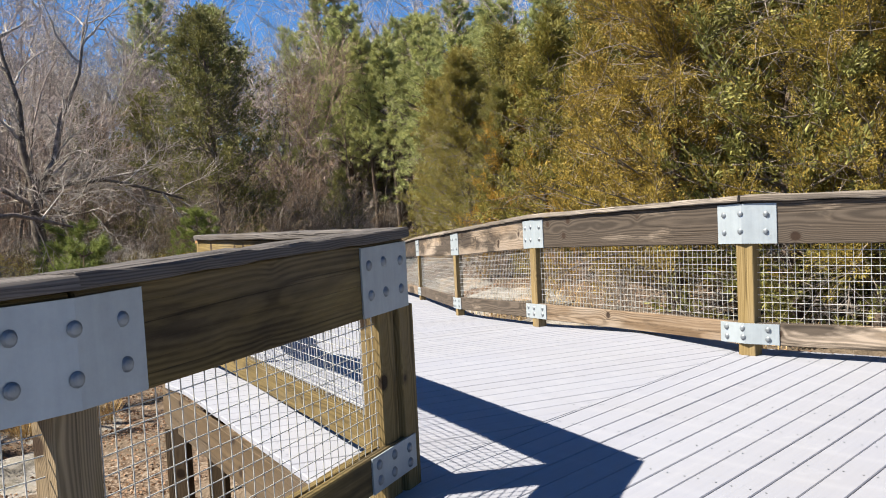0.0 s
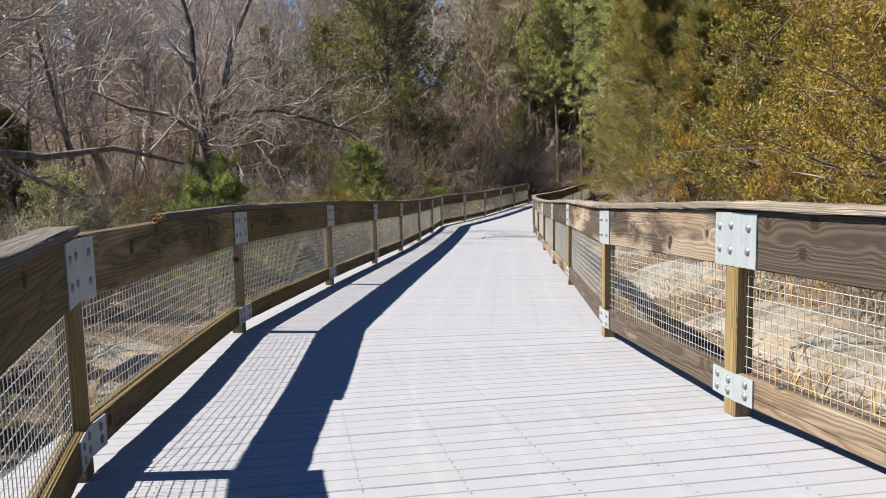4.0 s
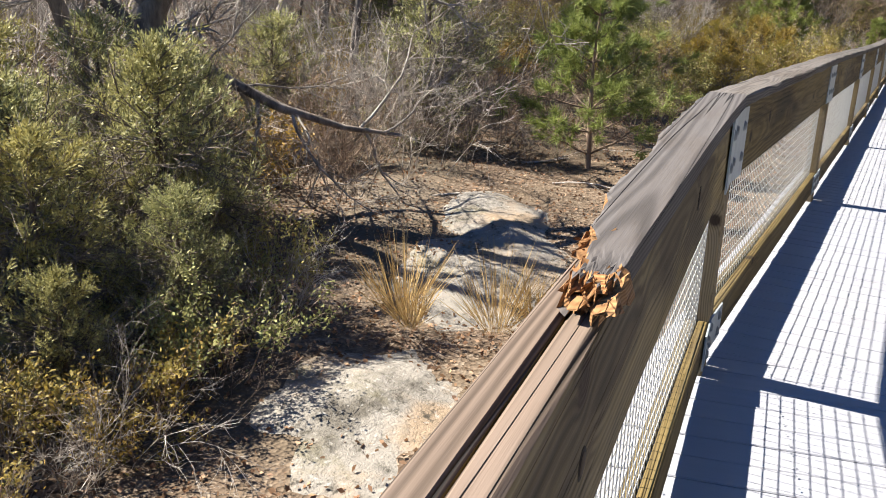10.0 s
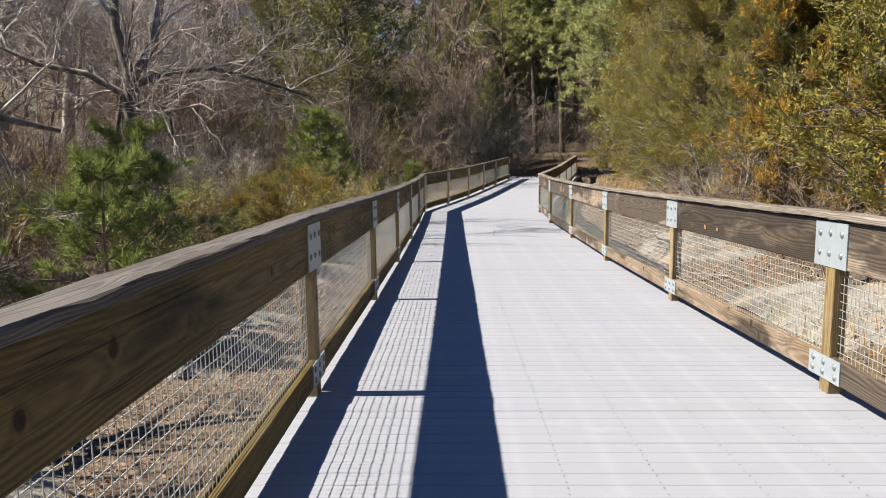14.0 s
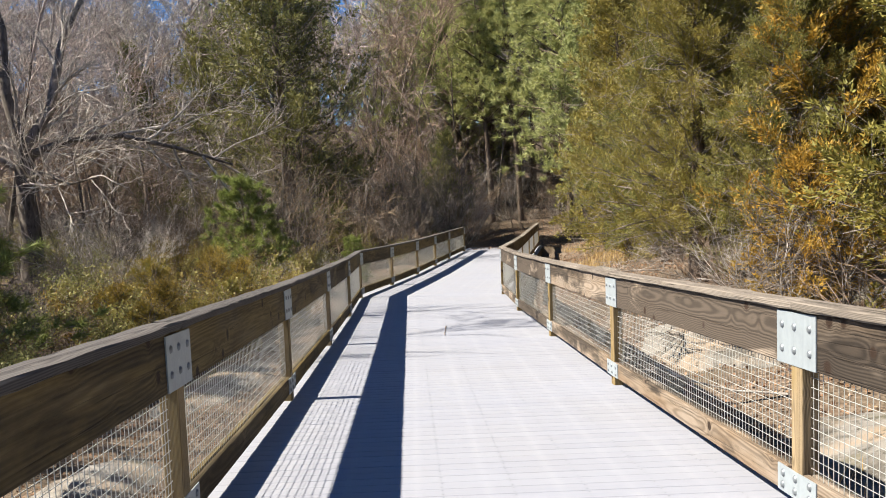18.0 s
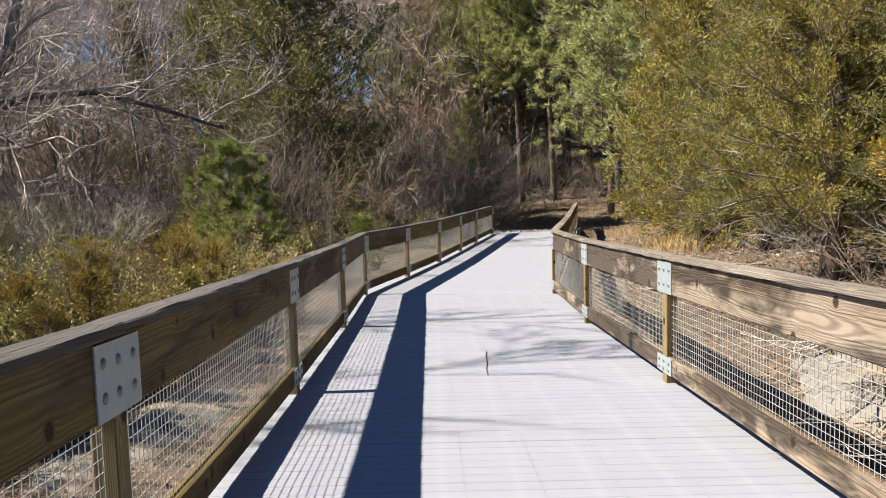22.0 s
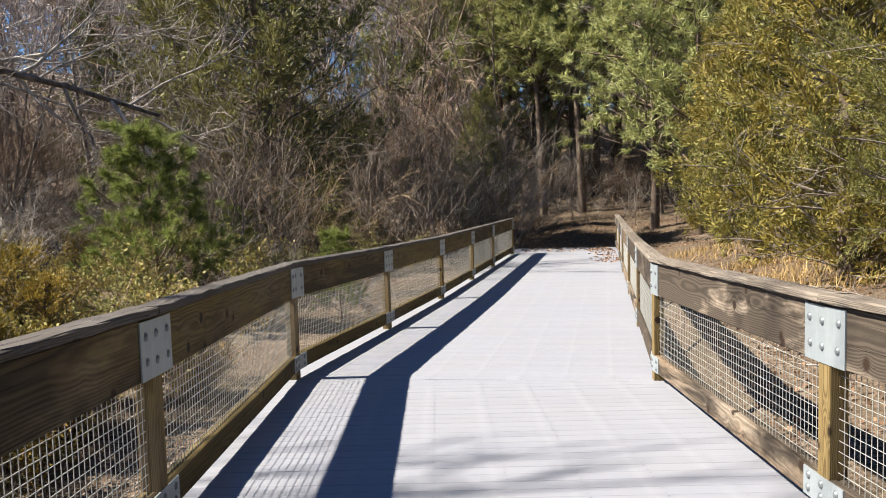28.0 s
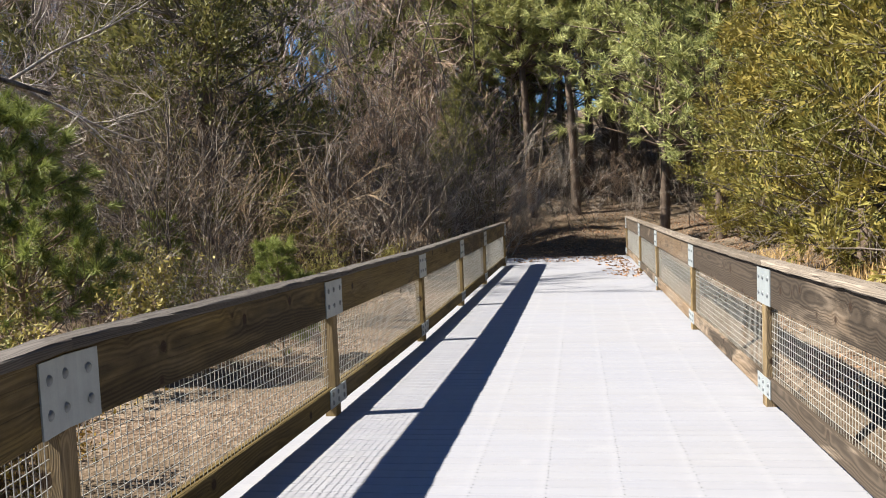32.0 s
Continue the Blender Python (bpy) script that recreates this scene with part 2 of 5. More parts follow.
def deck_material():
    """Pale composite boards with worn bands over the joists, scuffs and specks."""
    n = Nodes("pale_composite_decking")
    co = n.scaled(n.co, 1.0, 1.0, 1.0)
    streak = n.noise(n.scaled(n.co, 1.2, 40.0, 40.0), 1.0, 4.0, 0.6)
    patch = n.noise(n.place(), 0.9, 6.0, 0.62)
    spots = n.ramp(n.noise(co, 55.0, 3.0, 0.7), (0.25, 1.0), (0.31, 0.0))
    c = n.mix(streak, (0.202, 0.211, 0.248), (0.257, 0.264, 0.300))
    c = n.mix(n.ramp(patch, (0.4, 0.0), (0.72, 0.8)), c, (0.232, 0.234, 0.253))
    c = n.mix(n.ramp(n.noise(n.place(), 3.5, 5.0, 0.7), (0.58, 0.0), (0.72, 0.45)), c, (0.289, 0.295, 0.322))
    c = n.mix(n.math("MULTIPLY", n.rand(), 0.3), c, (0.269, 0.279, 0.309))
    split = n.t.nodes.new("ShaderNodeSeparateXYZ")
    n.put(n.co, split.inputs[0])
    band = n.math("ABSOLUTE", n.math("SINE", n.math("MULTIPLY", split.outputs[0], math.pi / 0.41)))
    c = n.mix(n.math("MULTIPLY", n.ramp(band, (0.0, 1.0), (0.35, 0.0)), n.math("MULTIPLY", patch, 0.35)), c, (0.310, 0.315, 0.342))
    c = n.mix(n.math("MULTIPLY", spots, 0.5), c, (0.163, 0.151, 0.135))
    h = n.math("ADD", n.math("MULTIPLY", streak, 0.8), n.math("MULTIPLY", n.noise(co, 160.0, 2.0), 0.5))
    return n.done(c, 0.68, h, 0.003, 0.5, gloss=0.3)


def steel(name, base, dull):
    n = Nodes(name)
    big, small = n.noise(n.scaled(n.co, 1, 1, 1), 9.0, 5.0, 0.65), n.noise(n.co, 90.0, 3.0)
    streak = n.noise(n.scaled(n.co, 30.0, 30.0, 1.5), 1.0, 3.0)
    c = n.mix(n.ramp(big, (0.35, 0.0), (0.7, 1.0)), base, tuple(v * 0.82 for v in base))
    c = n.mix(n.math("MULTIPLY", streak, 0.35), c, (0.5, 0.54, 0.56))
    return n.done(c, n.ramp(small, (0.2, dull - 0.08), (0.8, dull + 0.08)), small, 0.001, 0.3, metal=0.35, gloss=0.5)


DECK, PLATE, WIRE, BOLT = deck_material(), steel("galvanised_plate", (0.274, 0.312, 0.334), 0.55), steel("galvanised_wire", (0.456, 0.445, 0.403), 0.5), steel("galvanised_bolt", (0.106, 0.122, 0.137), 0.45)


def ground_material():
    n = Nodes("leafy_forest_floor")
    g = n.place()
    leaf = n.cells(g, 24.0, "F1", "Color")
    grey = n.t.nodes.new("ShaderNodeRGBToBW")
    n.put(leaf, grey.inputs[0])
    edge = n.cells(g, 24.0)
    c = n.ramp(grey.outputs[0], (0.1, (0.036, 0.026, 0.018)), (0.4, (0.100, 0.069, 0.048)), (0.65, (0.160, 0.116, 0.084)), (0.9, (0.240, 0.196, 0.152)))
    soil = n.mix(n.noise(g, 3.0, 6.0), (0.060, 0.046, 0.032), (0.144, 0.112, 0.080))
    c = n.mix(n.ramp(n.noise(g, 0.35, 6.0, 0.65), (0.42, 0.0), (0.62, 1.0)), c, soil)
    sand = n.mix(n.noise(g, 9.0, 5.0), (0.160, 0.132, 0.100), (0.264, 0.232, 0.188))
    c = n.mix(n.ramp(n.noise(g, 0.16, 5.0, 0.6), (0.56, 0.0), (0.66, 0.5)), c, sand)
    h = n.math("ADD", n.math("MULTIPLY", edge, 0.6), n.noise(g, 5.0, 6.0))
    return n.done(c, 0.92, h, 0.04, 0.8, gloss=0.1)


def rock_material():
    """Pale granite with dark lichen, tan stains and mossy hollows."""
    n = Nodes("lichen_granite")
    g = n.place()
    c = n.mix(n.noise(g, 2.2, 7.0, 0.65), (0.136, 0.124, 0.108), (0.288, 0.268, 0.240))
    c = n.mix(n.ramp(n.noise(g, 0.9, 6.0, 0.6), (0.48, 0.0), (0.62, 0.85)), c, (0.264, 0.196, 0.132))
    c = n.mix(n.ramp(n.noise(g, 0.75, 7.0, 0.7), (0.38, 0.9), (0.48, 0.0)), c, (0.080, 0.072, 0.060))
    c = n.mix(n.ramp(n.noise(g, 6.0, 6.0, 0.75), (0.36, 0.85), (0.45, 0.0)), c, (0.048, 0.044, 0.036))
    c = n.mix(n.ramp(n.noise(g, 1.4, 6.0, 0.65), (0.56, 0.0), (0.66, 0.6)), c, (0.120, 0.108, 0.064))
    c = n.mix(n.ramp(n.noise(g, 14.0, 4.0), (0.6, 0.0), (0.7, 0.7)), c, (0.336, 0.328, 0.308))
    h = n.math("ADD", n.noise(g, 4.0, 8.0, 0.7), n.math("MULTIPLY", n.noise(g, 40.0, 4.0), 0.3))
    return n.done(c, 0.9, h, 0.06, 0.9, gloss=0.15)


GROUND, ROCK = ground_material(), rock_material()


def bark(name, dark, light, scale=6.0):
    n = Nodes(name)
    co = n.scaled(n.co, scale, scale, scale * 0.22)
    f = n.noise(co, 1.6, 6.0, 0.7)
    c = n.ramp(f, (0.3, dark), (0.7, light))
    c = n.mix(n.ramp(n.noise(n.co, 2.2, 5.0), (0.55, 0.0), (0.7, 0.6)), c, tuple(min(1, v * 1.5) for v in light))
    tone = n.math("ADD", 0.65, n.math("MULTIPLY", n.rand(), 0.6))
    both = n.t.nodes.new("ShaderNodeCombineColor")
    for i in range(3):
        n.put(tone, both.inputs[i])
    return n.done(n.mix(1.0, c, both.outputs[0], "MULTIPLY"), 0.9, f, 0.02, 0.8, gloss=0.15)


BARK_GREY = bark("grey_bark", (0.11, 0.092, 0.08), (0.56, 0.51, 0.46))
BARK_BROWN = bark("brown_twigs", (0.09, 0.062, 0.045), (0.38, 0.285, 0.215))
BARK_POLE = bark("dull_trunk_bark", (0.055, 0.045, 0.038), (0.25, 0.215, 0.185))
BARK_PINK = bark("far_reddish_twigs", (0.14, 0.112, 0.102), (0.50, 0.425, 0.39))
BARK_TAN = bark("tan_stems", (0.14, 0.105, 0.07), (0.38, 0.29, 0.20))
BARK_DARK = bark("dark_cedar_bark", (0.07, 0.05, 0.038), (0.22, 0.17, 0.135))


def leaf(name, dark, mid, light, shift, blend=0.5):
    """Foliage; the colour varies by blade, by bough and by plant towards shift."""
    n = Nodes(name)
    c = n.ramp(n.island(), (0.0, dark), (0.5, mid), (1.0, light))
    bough = n.noise(n.scaled(n.co, 1, 1, 1), 1.7, 5.0, 0.75)
    reach = n.math("ADD", n.math("MULTIPLY", n.rand(), 0.35), -0.17)
    c = n.mix(n.ramp(n.math("ADD", bough, reach), (0.42, 0.0), (0.72, blend)), c, shift)
    n.p.inputs["Subsurface Weight"].default_value = 0.0
    m = n.done(c, 0.6, gloss=0.25)
    tr = n.t.nodes.new("ShaderNodeBsdfTranslucent")
    n.put(c, tr.inputs[0])
    mx = n.t.nodes.new("ShaderNodeMixShader")
    mx.inputs[0].default_value = 0.24
    n.put(n.p.outputs[0], mx.inputs[1]), n.put(tr.outputs[0], mx.inputs[2])
    n.put(mx.outputs[0], n.t.nodes["Material Output"].inputs[0])
    return m


LEAF_CEDAR = leaf("cedar_foliage", (0.060, 0.068, 0.020), (0.165, 0.165, 0.044), (0.275, 0.262, 0.075), (0.33, 0.225, 0.040), 0.5)
LEAF_GREY = leaf("dusty_evergreen_foliage", (0.105, 0.115, 0.055), (0.27, 0.275, 0.125), (0.44, 0.43, 0.20), (0.40, 0.31, 0.075), 0.4)
LEAF_ORANGE = leaf("bronzed_cedar_foliage", (0.15, 0.092, 0.018), (0.37, 0.215, 0.03), (0.54, 0.31, 0.045), (0.22, 0.19, 0.04), 0.7)
LEAF_BRONZE = leaf("bronze_cedar_foliage", (0.10, 0.082, 0.02), (0.255, 0.185, 0.035), (0.40, 0.275, 0.05), (0.17, 0.175, 0.042), 0.75)
LEAF_DARK = leaf("dark_evergreen_foliage", (0.048, 0.056, 0.024), (0.125, 0.132, 0.048), (0.215, 0.21, 0.075), (0.27, 0.22, 0.06), 0.5)
LEAF_PINE = leaf("pine_needles", (0.094, 0.121, 0.031), (0.195, 0.234, 0.062), (0.304, 0.343, 0.101), (0.250, 0.250, 0.058), 0.4)
LEAF_FAR_PINE = leaf("tall_pine_needles", (0.14, 0.17, 0.065), (0.33, 0.355, 0.14), (0.50, 0.51, 0.21), (0.36, 0.33, 0.11), 0.4)
LEAF_SHRUB = leaf("shrub_foliage", (0.10, 0.115, 0.045), (0.225, 0.235, 0.085), (0.36, 0.35, 0.135), (0.36, 0.26, 0.06), 0.6)
LEAF_RUSSET = leaf("russet_shrub_foliage", (0.13, 0.09, 0.025), (0.28, 0.185, 0.045), (0.42, 0.27, 0.06), (0.19, 0.18, 0.05), 0.6)
DRY_GRASS = leaf("dry_grass", (0.26, 0.17, 0.07), (0.42, 0.29, 0.125), (0.55, 0.41, 0.20), (0.35, 0.25, 0.12), 0.3)
DEAD_LEAF = leaf("fallen_leaves", (0.10, 0.055, 0.032), (0.24, 0.14, 0.08), (0.38, 0.25, 0.155), (0.30, 0.14, 0.07), 0.4)

# ---- plan ----
def between(table, v):
    """The value at v on a polyline of (v, value)."""
    if v <= table[0][0]:
        return table[0][1]
    for (a, p), (b, q) in zip(table, table[1:]):
        if v <= b:
            return p + (q - p) * (v - a) / (b - a)
    return table[-1][1]


DECK_Z = [(-30, 0.0), (6.25, 0.0), (7.9, -0.14), (11.0, -0.37), (15.0, -0.655), (19.0, -0.985), (23.0, -1.31), (27.0, -1.60), (31.0, -1.87), (35.0, -2.10), (38.5, -2.282), (42.2, -2.457), (56.8, -2.97), (90, -3.0)]
LEFT = [(-6.1, -5.0), (-3.2, -0.7), (-0.92, 2.1), (-0.22, 3.69), (-1.97, 7.22), (-2.98, 10.94), (-3.53, 14.8), (-4.1, 18.72), (-4.66, 22.55), (-5.25, 26.6), (-5.85, 30.72), (-6.45, 34.74), (-6.3, 38.3), (-6.13, 42.13), (-5.97, 45.65), (-5.82, 49.1), (-5.62, 53.8)]
RIGHT = [(7.9, 2.2), (4.9, 4.1), (2.03, 6.02), (0.87, 8.58), (0.14, 11.26), (-0.45, 15.32), (-1.0, 19.12), (-1.58, 23.2), (-2.14, 27.22), (-2.7, 31.15), (-3.14, 34.82), (-3.01, 38.5), (-2.85, 42.7), (-2.69, 47.3), (-2.54, 51.3), (-2.35, 56.3)]
LEFT_X = sorted((y, x) for x, y in LEFT)
RIGHT_X = sorted((y, x) for x, y in RIGHT)


def deck_z(x, y):
    """The deck's height; the ramp starts along a slanting line."""
    return between(DECK_Z, y - 0.4 * (x + 0.55) * between([(4.0, 1.0), (8.6, 1.0), (10.9, 0.0)], y))


def ground_z(x, y):
    """The forest floor: lower along the walk's west side, a bank rising to the east, hills around."""
    xl, xr = between(LEFT_X, y), between(RIGHT_X, y)
    low = between([(-40, -2.2), (5, -2.45), (20, -2.75), (35, -3.05), (48, -3.3), (57, -3.1), (64, -2.9), (75, -1.7), (90, 0.6), (110, 3.5), (160, 8.0)], y)
    high = between([(-40, -0.7), (5, -1.1), (14, -1.5), (22, -1.95), (30, -2.15), (36, -2.2), (46, -2.65), (57, -3.02), (64, -2.6), (75, -1.2), (90, 1.0), (110, 3.8), (160, 8.0)], y)
    f = min(1.0, max(0.0, (x - xl + 0.6) / (xr - xl + 0.4)))
    f = f * f * (3 - 2 * f)
    z = low + (high - low) * f
    far = max(0.0, x - xr - 0.8)
    z += between([(0, 0.0), (3, 0.45), (8, 1.3), (20, 2.8), (60, 6.0), (120, 9.0)], far) * between([(-10, 0.5), (20, 0.8), (34, 1.0), (50, 0.8), (70, 0.5)], y)
    away = max(0.0, xl - x)
    z += between([(0, 0.0), (4, -0.05), (12, 0.1), (22, 0.4), (34, 1.6), (60, 6.0), (90, 11.0), (120, 13.0)], away)
    z += 0.16 * noise.noise((x * 0.35, y * 0.35, 0)) + 0.07 * noise.noise((x * 1.1, y * 1.1, 4)) + 0.9 * noise.noise((x * 0.06, y * 0.06, 9)) * min(1.0, away / 20 + far / 20)
    roof = deck_z(x, y) - 0.42
    if xl - 0.7 < x < xr + 0.7 and y < 55.5:
        z = min(z, roof)
    return z


# ---- mesh helpers ----
def part(name, bm, material, parent=None, label=""):
    """Links a bmesh as one mesh object, under a thing or a part if one is given."""
    me = bpy.data.meshes.new(name)
    bm.to_mesh(me)
    bm.free()
    return hung(name, me, material, parent, label)


def hung(name, me, material, parent=None, label="", m=None):
    if material is not None and not me.materials:
        me.materials.append(material)
    ob = new(name, me)
    ob.parent = parent
    if m is not None:
        ob.matrix_basis = m
    return tagged(ob, label)


def from_arrays(name, verts, faces):
    """A mesh from an array of points and an array of faces that all have as many corners."""
    verts, faces = np.asarray(verts, np.float32).reshape(-1, 3), np.asarray(faces, np.int32)
    me = bpy.data.meshes.new(name)
    me.vertices.add(len(verts))
    me.vertices.foreach_set("co", verts.ravel())
    me.loops.add(faces.size)
    me.loops.foreach_set("vertex_index", faces.ravel())
    me.polygons.add(len(faces))
    k = faces.shape[1]
    me.polygons.foreach_set("loop_start", np.arange(0, faces.size, k, dtype=np.int32))
    me.update(calc_edges=True)
    return me


def empty(name, m=None):
    ob = new(name)
    ob.empty_display_size = 0.1
    if m is not None:
        ob.matrix_basis = m
    return ob


def prism(bm, x0, x1, y0, y1, z0, z1, slope=0.0, chamfer=0.006, cuts=1, wobble=0.0, rng=None):
    """A board along x with chamfered long edges; its ends are upright and its top follows slope."""
    c = chamfer
    ring = [(y0 + c, z0), (y1 - c, z0), (y1, z0 + c), (y1, z1 - c), (y1 - c, z1), (y0 + c, z1), (y0, z1 - c), (y0, z0 + c)]
    loops = []
    for i in range(cuts + 1):
        x = x0 + (x1 - x0) * i / cuts
        row = []
        for y, z in ring:
            a = (rng.uniform(-wobble, wobble), rng.uniform(-wobble, wobble)) if wobble else (0, 0)
            row.append(bm.verts.new((x, y + a[0], z + a[1] + slope * x)))
        loops.append(row)
    for p, q in zip(loops, loops[1:]):
        for i in range(8):
            bm.faces.new((p[i], p[(i + 1) % 8], q[(i + 1) % 8], q[i]))
    bm.faces.new(loops[0][::-1])
    bm.faces.new(loops[-1])
    return bm


def clip(poly, px, py, nx, ny):
    """The part of a polygon on the side of a line through p to which n points."""
    out = []
    for (ax, ay), (bx, by) in zip(poly, poly[1:] + poly[:1]):
        a, b = (ax - px) * nx + (ay - py) * ny, (bx - px) * nx + (by - py) * ny
        if a >= 0:
            out.append((ax, ay))
        if (a < 0) != (b < 0):
            f = a / (a - b)
            out.append((ax + (bx - ax) * f, ay + (by - ay) * f))
    return out


# ---- forest floor ----
def build_ground():
    xs = np.unique(np.concatenate([np.arange(-26, 16, 0.5), np.arange(-90, -26, 3.0), np.arange(16, 91, 3.0), [-600, -300, -160, 160, 300, 600]]))
    ys = np.unique(np.concatenate([np.arange(-8, 64, 0.5), np.arange(64, 130, 3.0), np.arange(-60, -8, 4.0), [-600, -300, -140, 180, 300, 600]]))
    verts = [(x, y, ground_z(x, y)) for y in ys for x in xs]
    nx = len(xs)
    i = np.arange(len(ys) - 1)[:, None] * nx + np.arange(nx - 1)[None, :]
    faces = np.stack([i, i + 1, i + nx + 1, i + nx], -1).reshape(-1, 4)
    me = from_arrays("ground", verts, faces)
    me.polygons.foreach_set("use_smooth", np.ones(len(faces), bool))
    tagged(hung("ground", me, GROUND), "brown forest floor with fallen leaves and sandy patches", "ground", kind="structure")


build_ground()


# ---- railings ----
POST_HALF, CAP_TOP = 0.06, 1.09
rail_rng = random.Random(5)


def bolt_mesh():
    """A low domed bolt head on a washer, facing -y."""
    v, f, k = [], [], 12
    for r, h in ((0.021, 0.0), (0.021, 0.002), (0.0175, 0.0025), (0.0165, 0.007), (0.011, 0.0095), (0.0005, 0.0105)):
        v += [(r * math.cos(2 * math.pi * i / k), -h, r * math.sin(2 * math.pi * i / k)) for i in range(k)]
    for j in range(5):
        f += [(j * k + i, j * k + (i + 1) % k, (j + 1) * k + (i + 1) % k, (j + 1) * k + i) for i in range(k)]
    me = from_arrays("bolt", v, f)
    me.materials.append(BOLT)
    return me


BOLT_MESH = bolt_mesh()


def plate(bm, half, z0, z1, y0, bend0, bend1, fold=0.0):
    """A steel plate across a joint, following the rail's slope and turn on both sides."""
    rows = []
    for y in (y0, y0 + 0.007):
        rows.append([bm.verts.new((x, y + fold * abs(x), z + (bend0 if x < 0 else bend1) * x)) for x, z in ((-half, z0), (0, z0), (half, z0), (half, z1), (0, z1), (-half, z1))])
    a, b = rows
    for r in ((0, 1, 4, 5), (1, 2, 3, 4)):
        bm.faces.new([a[i] for i in r])
        bm.faces.new([b[i] for i in r][::-1])
    for i in range(6):
        j = (i + 1) % 6
        bm.faces.new((a[j], a[i], b[i], b[j]))
    return bm


def railing(points, inner, group):
    """Posts and sections along a line of points; inner is 1 where the walk lies to the right of the line, else -1."""
    n = len(points)
    deck = [deck_z(x, y) for x, y in points]
    for i in range(n):
        a, b, c = points[max(0, i - 1)], points[i], points[min(n - 1, i + 1)]
        ax, ay, bx, by = b[0] - a[0], b[1] - a[1], c[0] - b[0], c[1] - b[1]
        la, lb = math.hypot(ax, ay) or 1, math.hypot(bx, by) or 1
        dx, dy = ax / la + bx / lb, ay / la + by / lb
        yaw = math.atan2(dy, dx)
        turn = math.atan2(ax * by - ay * bx, ax * bx + ay * by)
        corner = abs(turn) > 0.8
        if corner:
            yaw = math.atan2(ay, ax)
        shift = -0.175 if corner else 0.0
        s0 = (deck[i] - deck[max(0, i - 1)]) / la
        s1 = (deck[min(n - 1, i + 1)] - deck[i]) / lb
        thing = empty("railing_post", pose(b[0], b[1], deck[i], 0, 0, math.degrees(yaw) + (180 if inner < 0 else 0)))
        if inner < 0:
            s0, s1 = -s1, -s0
        # local -y is the walk's side
        tagged(thing, "yellowish treated timber post with bolted galvanised plates, standing on the deck", "railing post", group)
        half = 0.19 if corner else 0.22
        y_plate = -0.0505
        fold = 0.0 if corner else inner * math.tan(turn / 2)
        bm = prism(bmesh.new(), 0.0, 0.768, -0.045, 0.045, -0.0625, 0.0625, 0, 0.005)
        post = part("post", bm, POST, thing)
        post.matrix_basis = pose(0, 0.02 if fold > 0.1 else 0, 0, 0, -90, 0)
        if corner:
            twin = part("post", prism(bmesh.new(), 0.0, 0.768, -0.045, 0.045, -0.0625, 0.0625, 0, 0.005), POST, thing)
            twin.matrix_basis = pose(-0.14, 0.02, 0, 0, -90, 0)
        up = part("upper_plate", plate(bmesh.new(), half, 0.766, 1.034, y_plate, s0, s0 if corner else s1, fold), PLATE, thing, "dull galvanised steel plate with six bolts")
        lo = part("lower_plate", plate(bmesh.new(), half, 0.085, 0.225, y_plate, s0, s0 if corner else s1, fold), PLATE, thing, "dull galvanised steel plate with six bolts")
        up.matrix_basis = lo.matrix_basis = pose(shift, 0, 0)
        for x in (-0.7 * half, -0.01, 0.69 * half):
            s = s0 if x < 0 else s1
            for ob, zs in ((up, (0.845, 0.965)), (lo, (0.125, 0.188))):
                for z in zs:
                    hung("bolt", BOLT_MESH, None, ob, m=pose(x + rail_rng.uniform(-0.006, 0.006), y_plate + fold * abs(x), z + s * x + rail_rng.uniform(-0.004, 0.004)))


def wires(length, slope, z0, z1):
    """Welded wire mesh: thin upright and level rods, 5 cm apart."""
    r, v, f = 0.0014, [], []

    def rod(p, q, up):
        k = len(v)
        for e in (p, q):
            for a, b in ((-r, -r), (r, -r), (r, r), (-r, r)):
                v.append((e[0] + a, e[1] + b, e[2]) if up else (e[0], e[1] + a, e[2] + b))
        f.extend([(k + i, k + (i + 1) % 4, k + 4 + (i + 1) % 4, k + 4 + i) for i in range(4)])

    x = 0.09
    while x < length - 0.07:
        j = rail_rng.uniform(-0.002, 0.002)
        rod((x + j, 0.0, z0 + slope * x), (x - j, 0.0, z1 + slope * x), True)
        x += 0.0508
    z = z0 + 0.012
    while z < z1:
        # the level rods sag a little and lie on alternate sides
        m = length / 2
        for a, b in ((0.07, m), (m, length - 0.07)):
            rod((a, 0.003, z + slope * a), (b, 0.003, z + slope * b), False)
        z += 0.0508
    return from_arrays("mesh_panel", v, f)


def bowed(ob, length, bow):
    """Bends a long mesh sideways between its ends."""
    for v in ob.data.vertices:
        f = min(1.0, max(0.0, v.co.x / length))
        v.co.y += 4 * bow * f * (1 - f)


